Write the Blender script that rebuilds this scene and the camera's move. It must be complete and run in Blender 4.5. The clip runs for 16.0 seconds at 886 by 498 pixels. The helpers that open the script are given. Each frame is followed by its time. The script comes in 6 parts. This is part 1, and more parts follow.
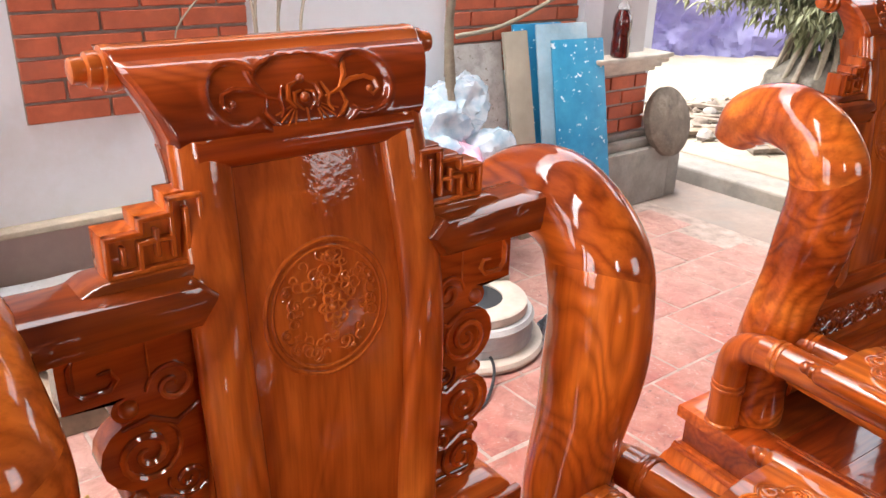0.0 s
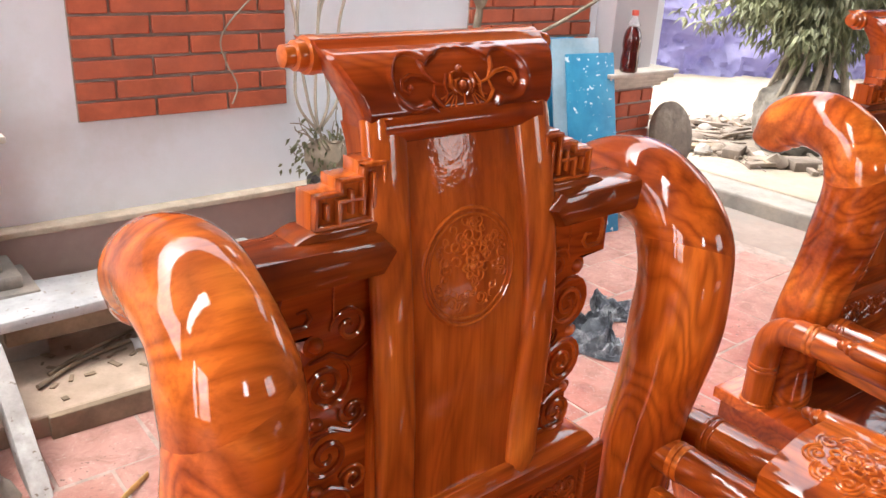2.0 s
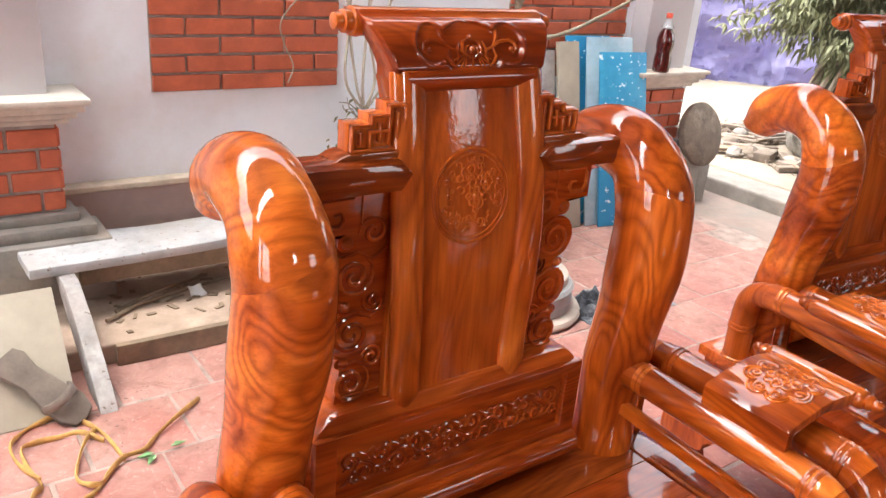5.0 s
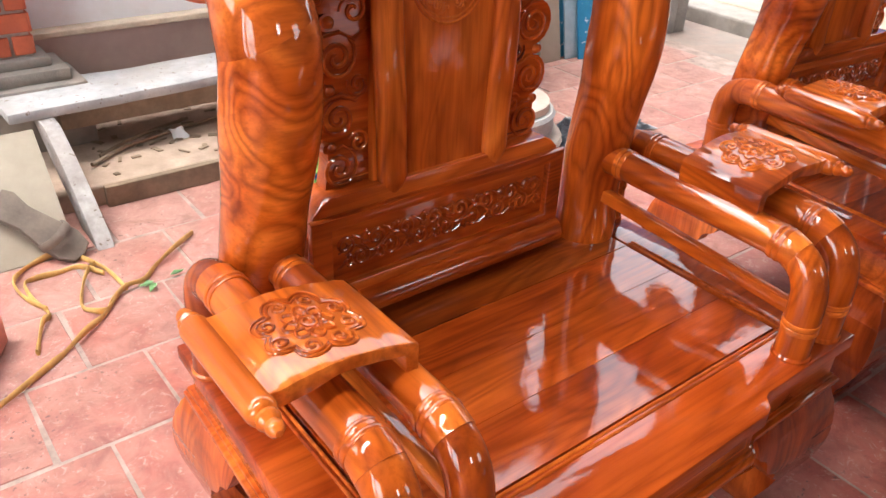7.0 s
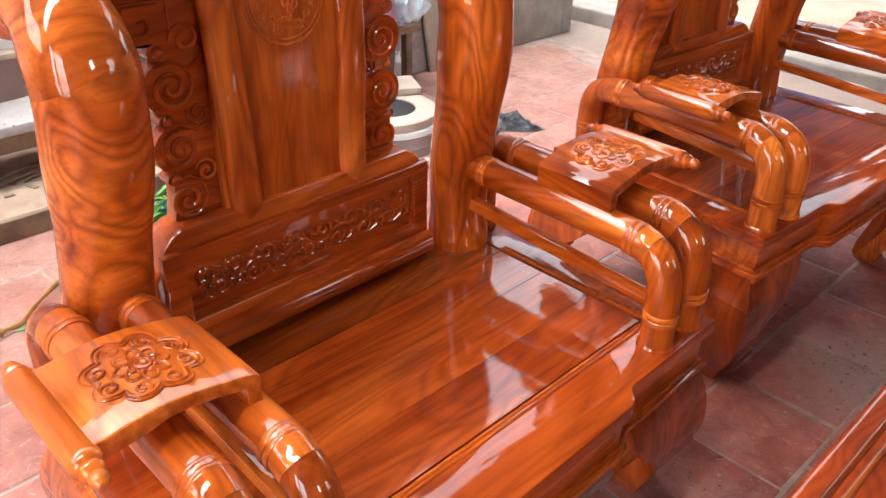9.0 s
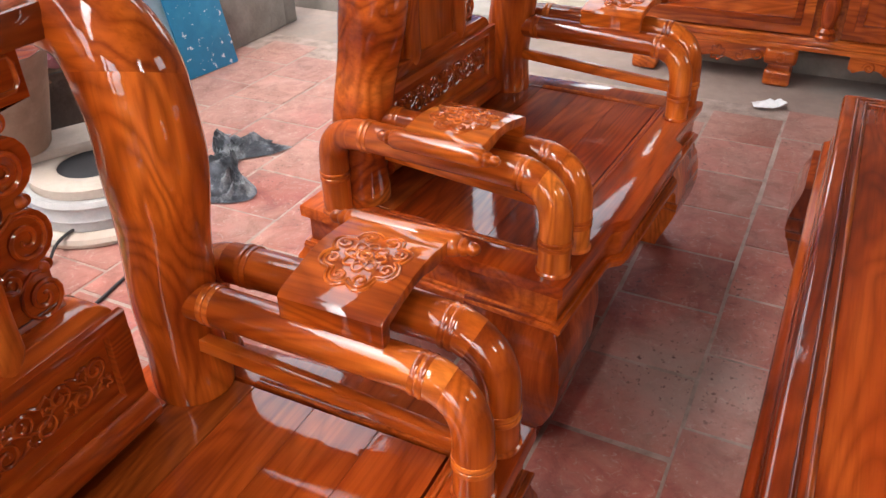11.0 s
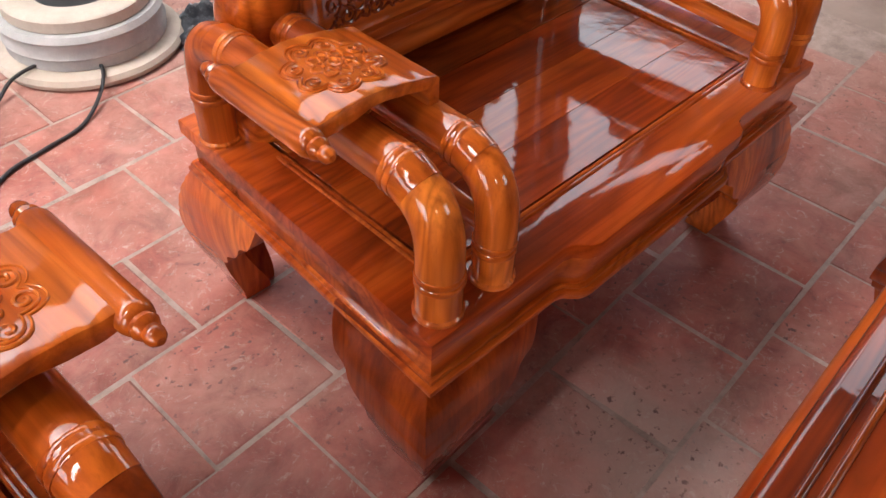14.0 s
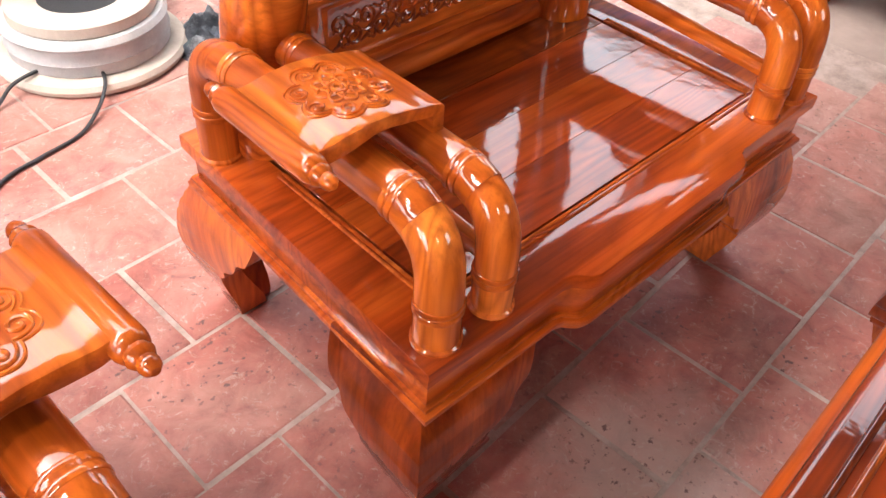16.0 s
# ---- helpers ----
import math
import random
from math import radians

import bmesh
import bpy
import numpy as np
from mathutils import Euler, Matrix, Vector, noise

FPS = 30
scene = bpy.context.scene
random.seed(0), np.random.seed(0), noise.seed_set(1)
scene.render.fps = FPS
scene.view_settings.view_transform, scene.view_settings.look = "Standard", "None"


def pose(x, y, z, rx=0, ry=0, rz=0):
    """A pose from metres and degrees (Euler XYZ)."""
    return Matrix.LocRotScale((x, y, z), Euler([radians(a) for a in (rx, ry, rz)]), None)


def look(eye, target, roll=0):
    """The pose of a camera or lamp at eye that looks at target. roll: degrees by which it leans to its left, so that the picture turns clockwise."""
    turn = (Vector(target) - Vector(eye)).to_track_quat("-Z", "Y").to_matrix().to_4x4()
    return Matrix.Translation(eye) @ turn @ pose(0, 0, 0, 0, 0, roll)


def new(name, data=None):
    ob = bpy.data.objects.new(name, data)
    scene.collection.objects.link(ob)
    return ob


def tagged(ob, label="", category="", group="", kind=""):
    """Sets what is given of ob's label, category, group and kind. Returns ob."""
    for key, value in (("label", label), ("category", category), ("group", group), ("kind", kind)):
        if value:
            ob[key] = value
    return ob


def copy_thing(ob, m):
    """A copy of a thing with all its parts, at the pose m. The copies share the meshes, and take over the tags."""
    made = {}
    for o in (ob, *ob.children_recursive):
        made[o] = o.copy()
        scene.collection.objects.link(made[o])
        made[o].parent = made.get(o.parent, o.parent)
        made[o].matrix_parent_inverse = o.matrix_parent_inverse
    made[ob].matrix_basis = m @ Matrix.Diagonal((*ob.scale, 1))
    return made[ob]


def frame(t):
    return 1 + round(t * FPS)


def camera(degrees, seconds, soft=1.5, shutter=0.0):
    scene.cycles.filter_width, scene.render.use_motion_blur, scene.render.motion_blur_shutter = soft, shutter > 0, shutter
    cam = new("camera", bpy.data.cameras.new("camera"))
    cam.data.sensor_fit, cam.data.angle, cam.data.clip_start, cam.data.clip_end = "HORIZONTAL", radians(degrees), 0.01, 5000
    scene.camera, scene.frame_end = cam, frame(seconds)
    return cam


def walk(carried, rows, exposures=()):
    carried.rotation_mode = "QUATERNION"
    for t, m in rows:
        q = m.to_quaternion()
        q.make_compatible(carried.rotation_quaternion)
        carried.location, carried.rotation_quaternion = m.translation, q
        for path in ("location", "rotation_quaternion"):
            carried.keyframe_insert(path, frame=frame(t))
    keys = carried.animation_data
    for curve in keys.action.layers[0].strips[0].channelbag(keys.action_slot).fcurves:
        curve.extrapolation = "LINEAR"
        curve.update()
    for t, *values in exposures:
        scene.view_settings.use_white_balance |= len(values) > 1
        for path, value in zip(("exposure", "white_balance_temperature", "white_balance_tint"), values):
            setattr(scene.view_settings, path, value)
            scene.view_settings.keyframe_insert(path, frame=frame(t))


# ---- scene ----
cam = camera(58.0, 16.0)
PATH = [
    (0, (-0.1533, 0.0397, 1.2310), (0.9873, 1.4935, 0.4658), 1.50),
    (0.5, (-0.2112, 0.0612, 1.2276), (0.9378, 1.5220, 0.4886), 1.98),
    (1, (-0.2598, 0.0581, 1.2250), (0.9094, 1.5027, 0.4859), 2.04),
    (1.5, (-0.3109, 0.0446, 1.2257), (0.8840, 1.4708, 0.4922), 3.48),
    (2, (-0.3584, 0.0346, 1.2245), (0.8322, 1.4668, 0.4957), 3.00),
    (2.5, (-0.3785, 0.0252, 1.2246), (0.8258, 1.4475, 0.4989), 3.47),
    (3, (-0.3842, 0.0225, 1.2243), (0.8338, 1.4349, 0.5022), 3.68),
    (3.2, (-0.3882, 0.0205, 1.2243), (0.8319, 1.4311, 0.5022), 3.69),
    (5.3, (-0.4850, -0.2226, 1.2235), (0.6153, 1.2776, 0.4892), 4.90),
    (5.5, (-0.4910, -0.2336, 1.1995), (0.6376, 1.2417, 0.4579), 4.89),
    (6, (-0.5178, -0.2371, 1.1693), (0.5803, 1.1852, 0.2912), 3.56),
    (6.5, (-0.5250, -0.2494, 1.1470), (0.5534, 1.1339, 0.1861), 3.51),
    (7, (-0.5195, -0.2591, 1.1320), (0.5484, 1.0823, 0.1023), 2.84),
    (7.5, (-0.5047, -0.2744, 1.1269), (0.5764, 1.0300, 0.0640), 2.42),
    (8, (-0.4846, -0.2890, 1.1297), (0.6196, 1.0038, 0.0764), 2.15),
    (8.5, (-0.4667, -0.3014, 1.1335), (0.6616, 0.9806, 0.0926), 1.22),
    (9, (-0.4413, -0.3135, 1.1457), (0.7713, 0.9165, 0.1374), 1.22),
    (9.5, (-0.4056, -0.2525, 1.1628), (0.9279, 0.8628, 0.1738), 0.54),
    (10, (-0.3468, -0.1901, 1.1744), (1.0910, 0.7782, 0.1769), -2.83),
    (10.2, (-0.3238, -0.1851, 1.1794), (1.1443, 0.7340, 0.1795), -2.84),
    (12.3, (0.3724, 0.0218, 1.1553), (1.8430, 0.6700, -0.0351), 0.82),
    (12.5, (0.4144, 0.0118, 1.1543), (1.8587, 0.6909, -0.0510), 0.52),
    (13, (0.4847, -0.0774, 1.1489), (1.7709, 0.8157, -0.0953), -0.28),
    (13.5, (0.5051, -0.1438, 1.1191), (1.6710, 0.8049, -0.2003), 1.50),
    (14, (0.5217, -0.1640, 1.0989), (1.6008, 0.7708, -0.3017), 2.31),
    (14.5, (0.5338, -0.1565, 1.0896), (1.5753, 0.7522, -0.3560), 3.52),
    (15, (0.5373, -0.1482, 1.0890), (1.5831, 0.7548, -0.3570), 4.41),
    (15.5, (0.5368, -0.1462, 1.0936), (1.5993, 0.7674, -0.3335), 4.25),
    (16, (0.5321, -0.1469, 1.1080), (1.6309, 0.7924, -0.2741), 4.32),
]
walk(cam, [(t, look(eye, target, roll)) for t, eye, target, roll in PATH],
     [(0, 1.42), (3.2, 1.40), (5.3, 1.44), (8.5, 1.44), (10.2, 1.30), (12.3, 1.10), (13, 1.22), (14, 1.20), (15, 1.60), (16, 1.90)])

# ---------------------------------------------------------------- light
world = bpy.data.worlds.new("sky")
scene.world = world
world.use_nodes = True
wn = world.node_tree
wn.nodes.clear()
sky = wn.nodes.new("ShaderNodeTexSky")
sky.sky_type = "NISHITA"
sky.sun_disc = False
sky.sun_elevation, sky.sun_rotation = radians(70), radians(296)
sky.air_density, sky.dust_density = 1.0, 4.0
bg = wn.nodes.new("ShaderNodeBackground")
bg.inputs["Strength"].default_value = 0.15
wo = wn.nodes.new("ShaderNodeOutputWorld")
hsv = wn.nodes.new("ShaderNodeHueSaturation")
hsv.inputs["Saturation"].default_value = 0.25
hsv.inputs["Value"].default_value = 3.3
wn.links.new(sky.outputs[0], hsv.inputs["Color"])
wn.links.new(hsv.outputs[0], bg.inputs[0])
wn.links.new(bg.outputs[0], wo.inputs[0])
sun = new("sun", bpy.data.lights.new("sun", "SUN"))
sun.data.energy, sun.data.angle, sun.data.color = 0.25, radians(40), (1.0, 0.96, 0.90)
sun.matrix_world = look((-2.5, 1.2, 8), (0, 0, 0))


def daylight(name, x, y, z, width, height, target, watts):
    """Sky light that comes in through a tall window."""
    lamp = bpy.data.lights.new(name, "AREA")
    lamp.shape, lamp.size, lamp.size_y, lamp.energy, lamp.color = "RECTANGLE", width, height, watts, (0.95, 0.98, 1.0)
    ob = new(name, lamp)
    ob.matrix_world = look((x, y, z), target)
    return ob


daylight("window_light", -4.1, -1.67, 1.6, 1.30, 2.6, (0, -1.67, 1.6), 15.0)
daylight("window_light", -4.1, -0.60, 1.6, 0.36, 2.6, (0, -0.60, 1.6), 6.0)
daylight("window_light", -0.10, -2.9, 2.10, 0.40, 0.60, (-0.10, 0, 2.10), 4.0)
daylight("window_light", 2.75, -2.9, 1.72, 1.46, 0.90, (2.75, 0, 1.72), 2.0)
daylight("roof_light", -2.25, 0.12, 3.66, 3.40, 0.34, (-2.25, 0.121, 0), 12.0)

# ---------------------------------------------------------------- helpers
def thing(name, label, category, group="", kind=""):
    return tagged(new(name), label, category, group, kind)


def mesh_of(name, bm, material, smooth=True):
    me = bpy.data.meshes.new(name)
    bmesh.ops.recalc_face_normals(bm, faces=bm.faces)
    bm.to_mesh(me)
    bm.free()
    if smooth:
        me.polygons.foreach_set("use_smooth", [True] * len(me.polygons))
        me.set_sharp_from_angle(angle=radians(38))
    me.materials.append(material)
    return me


def part(name, bm, material, parent=None, label="", smooth=True):
    ob = new(name, mesh_of(name, bm, material, smooth))
    if parent:
        ob.parent = parent
    if label:
        ob["label"] = label
    return ob


def structure(name, bm, material, label, category, smooth=False):
    ob = part(name, bm, material, None, label, smooth)
    return tagged(ob, label, category, "", "structure")


def box(x0, x1, y0, y1, z0, z1, bev=0.004, seg=2, bm=None):
    one = bmesh.new()
    bmesh.ops.create_cube(one, size=1.0)
    for v in one.verts:
        v.co = ((x0 + x1) / 2 + v.co.x * (x1 - x0), (y0 + y1) / 2 + v.co.y * (y1 - y0), (z0 + z1) / 2 + v.co.z * (z1 - z0))
    if bev:
        bmesh.ops.bevel(one, geom=one.edges[:], offset=bev, segments=seg, profile=0.5, affect="EDGES")
    return one if bm is None else join(bm, one)


def join(bm, other, m=None):
    me = bpy.data.meshes.new("tmp")
    other.to_mesh(me)
    other.free()
    if m is not None:
        me.transform(m)
    bm.from_mesh(me)
    bpy.data.meshes.remove(me)
    return bm


def smooth_line(pts, n=8):
    """Catmull-Rom through pts (tuples of any length)."""
    p = [Vector(q) for q in pts]
    p = [p[0] * 2 - p[1]] + p + [p[-1] * 2 - p[-2]]
    out = []
    for i in range(1, len(p) - 2):
        for k in range(n):
            t = k / n
            a, b, c, d = p[i - 1:i + 3]
            out.append(0.5 * (2 * b + (c - a) * t + (2 * a - 5 * b + 4 * c - d) * t * t + (3 * b - a - 3 * c + d) * t ** 3))
    out.append(p[-2])
    return out


def tube(pts, radii, n=20, flat=1.0, cap=True, bm=None):
    """Round bar along pts; flat scales its thickness across the first side axis; cap rounds the ends."""
    own = bm is None
    bm = bm or bmesh.new()
    pts = [Vector(p) for p in pts]
    tang = []
    for i in range(len(pts)):
        a, b = pts[max(0, i - 1)], pts[min(len(pts) - 1, i + 1)]
        tang.append((b - a).normalized())
    ref = Vector((0, 0, 1)) if abs(tang[0].z) < 0.8 else Vector((1, 0, 0))
    side = tang[0].cross(ref).normalized()
    rings = []
    for p, t, r in zip(pts, tang, radii):
        side = (side - t * side.dot(t)).normalized()
        up = t.cross(side)
        rings.append([bm.verts.new(p + side * math.cos(2 * math.pi * k / n) * r * flat + up * math.sin(2 * math.pi * k / n) * r) for k in range(n)])
    for a, b in zip(rings, rings[1:]):
        for k in range(n):
            bm.faces.new((a[k], a[(k + 1) % n], b[(k + 1) % n], b[k]))
    if cap:
        for ring in (rings[0][::-1], rings[-1]):
            bm.faces.new(ring)
    return bm


def lathe(profile, n=32, m=None, bm=None):
    """profile: (radius, height) from bottom to top, turned about z."""
    one = bmesh.new()
    rings = []
    for r, z in profile:
        if r < 1e-5:
            rings.append([one.verts.new((0, 0, z))])
        else:
            rings.append([one.verts.new((r * math.cos(2 * math.pi * k / n), r * math.sin(2 * math.pi * k / n), z)) for k in range(n)])
    for a, b in zip(rings, rings[1:]):
        for k in range(n):
            k2 = (k + 1) % n
            if len(a) == 1 and len(b) > 1:
                one.faces.new((a[0], b[k2], b[k]))
            elif len(b) == 1 and len(a) > 1:
                one.faces.new((a[k], a[k2], b[0]))
            elif len(a) > 1:
                one.faces.new((a[k], a[k2], b[k2], b[k]))
    for ring in (rings[0], rings[-1]):
        if len(ring) > 1:
            one.faces.new(ring)
    if m is not None:
        one.transform(m)
    return one if bm is None else join(bm, one)


def slab(outline, d0, d1, bev=0.004, axis="y"):
    """A board cut to an outline: (x, z) pairs for axis y, (x, y) for axis z, (y, z) for axis x; from d0 to d1 along the axis."""
    bm = bmesh.new()
    place = {"y": lambda a, b, d: (a, d, b), "z": lambda a, b, d: (a, b, d), "x": lambda a, b, d: (d, a, b)}[axis]
    low = [bm.verts.new(place(a, b, d0)) for a, b in outline]
    high = [bm.verts.new(place(a, b, d1)) for a, b in outline]
    n = len(outline)
    bm.faces.new(low[::-1])
    bm.faces.new(high)
    rim = []
    for k in range(n):
        bm.faces.new((low[k], low[(k + 1) % n], high[(k + 1) % n], high[k]))
    bmesh.ops.recalc_face_normals(bm, faces=bm.faces)
    if bev:
        ends = [e for e in bm.edges if (e.verts[0] in low) == (e.verts[1] in low)]
        bmesh.ops.bevel(bm, geom=ends, offset=bev, segments=2, profile=0.5, affect="EDGES")
    return bm


# ---------------------------------------------------------------- materials
def material(name):
    m = bpy.data.materials.new(name)
    m.use_nodes = True
    nt = m.node_tree
    bsdf = nt.nodes["Principled BSDF"]
    return m, nt, bsdf


def nd(nt, kind, **values):
    n = nt.nodes.new(kind)
    for key, v in values.items():
        n.inputs[key.replace("_", " ")].default_value = v
    return n


def coords(nt, scale, source="Object", shift=True):
    tc = nt.nodes.new("ShaderNodeTexCoord")
    mp = nt.nodes.new("ShaderNodeMapping")
    mp.inputs["Scale"].default_value = scale
    nt.links.new(tc.outputs[source], mp.inputs["Vector"])
    if shift:
        info = nt.nodes.new("ShaderNodeObjectInfo")
        mul = nt.nodes.new("ShaderNodeMath")
        mul.operation = "MULTIPLY"
        mul.inputs[1].default_value = 37.0
        nt.links.new(info.outputs["Random"], mul.inputs[0])
        nt.links.new(mul.outputs[0], mp.inputs["Location"])
    return mp.outputs[0]


def ramp(nt, fac, stops):
    r = nt.nodes.new("ShaderNodeValToRGB")
    el = r.color_ramp.elements
    while len(el) < len(stops):
        el.new(0.5)
    for e, (pos, col) in zip(el, stops):
        e.position, e.color = pos, (*col, 1) if len(col) == 3 else col
    nt.links.new(fac, r.inputs[0])
    return r.outputs[0]


def noise_tex(nt, vec, scale, detail=4.0, rough=0.55, distort=0.0):
    n = nd(nt, "ShaderNodeTexNoise", Scale=scale, Detail=detail, Roughness=rough, Distortion=distort)
    nt.links.new(vec, n.inputs["Vector"])
    return n.outputs["Fac"]


def mix(nt, fac, a, b, blend="MIX"):
    m = nt.nodes.new("ShaderNodeMix")
    m.data_type, m.blend_type = "RGBA", blend
    for sock, v in ((m.inputs[0], fac), (m.inputs[6], a), (m.inputs[7], b)):
        if isinstance(v, (int, float)):
            sock.default_value = v
        elif isinstance(v, tuple):
            sock.default_value = (*v, 1)
        else:
            nt.links.new(v, sock)
    return m.outputs[2]


def bump(nt, bsdf, height, strength, distance=0.002):
    b = nd(nt, "ShaderNodeBump", Strength=strength, Distance=distance)
    nt.links.new(height, b.inputs["Height"])
    nt.links.new(b.outputs[0], bsdf.inputs["Normal"])


def math_node(nt, op, a, b):
    n = nt.nodes.new("ShaderNodeMath")
    n.operation = op
    for sock, v in ((n.inputs[0], a), (n.inputs[1], b)):
        if isinstance(v, (int, float)):
            sock.default_value = v
        else:
            nt.links.new(v, sock)
    return n.outputs[0]


def lacquered_wood(name, grain, tint=1.0, figure=1.0, dark=(0.21, 0.026, 0.003), mid=(0.50, 0.082, 0.008), light=(0.72, 0.165, 0.022), contrast=0.36, wavy=1.0, peel=0.0):
    """Glossy red-brown hardwood; grain: the axis along which the fibres run."""
    m, nt, bsdf = material(name)

    def along(long, short):
        return coords(nt, {"x": (long, short, short), "y": (short, long, short), "z": (short, short, long)}[grain])

    v = along(1.5 * wavy, 6.0)
    field = noise_tex(nt, v, 1.0, 1.8, 0.5, 0.7)
    rings = math_node(nt, "PINGPONG", math_node(nt, "MULTIPLY", field, 32.0 * figure), 1.0)
    broad = noise_tex(nt, along(1.2, 4.6), 1.0, 3.0, 0.55, 0.8)
    cloud = noise_tex(nt, along(2.6, 8.0), 1.0, 3.0, 0.6, 0.5)
    fibre = noise_tex(nt, along(5.0, 150.0), 1.0, 3.0, 0.6)
    streak = noise_tex(nt, along(1.6, 30.0), 1.0, 5.0, 0.62, 0.5)
    t = lambda c: tuple(k * tint for k in c)
    base = ramp(nt, broad, [(0.30, t(dark)), (0.48, t(mid)), (0.66, t(light))])
    lines = ramp(nt, rings, [(0.0, (0.30, 0.16, 0.11)), (0.30, (0.66, 0.52, 0.46)), (0.62, (1.0, 0.98, 0.97)), (1.0, (1.2, 1.24, 1.24))])
    col = mix(nt, contrast, base, lines, "MULTIPLY")
    col = mix(nt, 0.45, col, ramp(nt, cloud, [(0.34, (0.52, 0.36, 0.30)), (0.5, (1.0, 1.0, 1.0)), (0.68, (1.2, 1.28, 1.3))]), "MULTIPLY")
    col = mix(nt, 0.42, col, ramp(nt, streak, [(0.34, (0.38, 0.25, 0.20)), (0.50, (1.0, 1.0, 1.0)), (0.72, (1.22, 1.30, 1.3))]), "MULTIPLY")
    col = mix(nt, 0.32, col, ramp(nt, fibre, [(0.38, (0.50, 0.40, 0.36)), (0.55, (1, 1, 1))]), "MULTIPLY")
    nt.links.new(col, bsdf.inputs["Base Color"])
    bsdf.inputs["Roughness"].default_value = 0.5
    bsdf.inputs["Specular IOR Level"].default_value = 0.08
    bsdf.inputs["Coat Weight"].default_value = 1.0
    bsdf.inputs["Coat IOR"].default_value = 1.57
    dust = noise_tex(nt, coords(nt, (1, 1, 1)), 14.0, 6.0, 0.6)
    rr = nt.nodes.new("ShaderNodeMapRange")
    rr.inputs[1].default_value, rr.inputs[2].default_value, rr.inputs[3].default_value, rr.inputs[4].default_value = 0.35, 0.8, 0.03, 0.11
    nt.links.new(dust, rr.inputs[0])
    nt.links.new(rr.outputs[0], bsdf.inputs["Coat Roughness"])
    wav = noise_tex(nt, coords(nt, (1, 1, 1)), 26.0, 3.0, 0.5)
    b = nd(nt, "ShaderNodeBump", Strength=0.10, Distance=0.004)
    nt.links.new(wav, b.inputs["Height"])
    if peel:
        fine = nd(nt, "ShaderNodeBump", Strength=peel, Distance=0.002)
        nt.links.new(noise_tex(nt, coords(nt, (1, 1, 1)), 150.0, 2.0, 0.5), fine.inputs["Height"])
        nt.links.new(b.outputs[0], fine.inputs["Normal"])
        b = fine
    nt.links.new(b.outputs[0], bsdf.inputs["Coat Normal"])
    return m


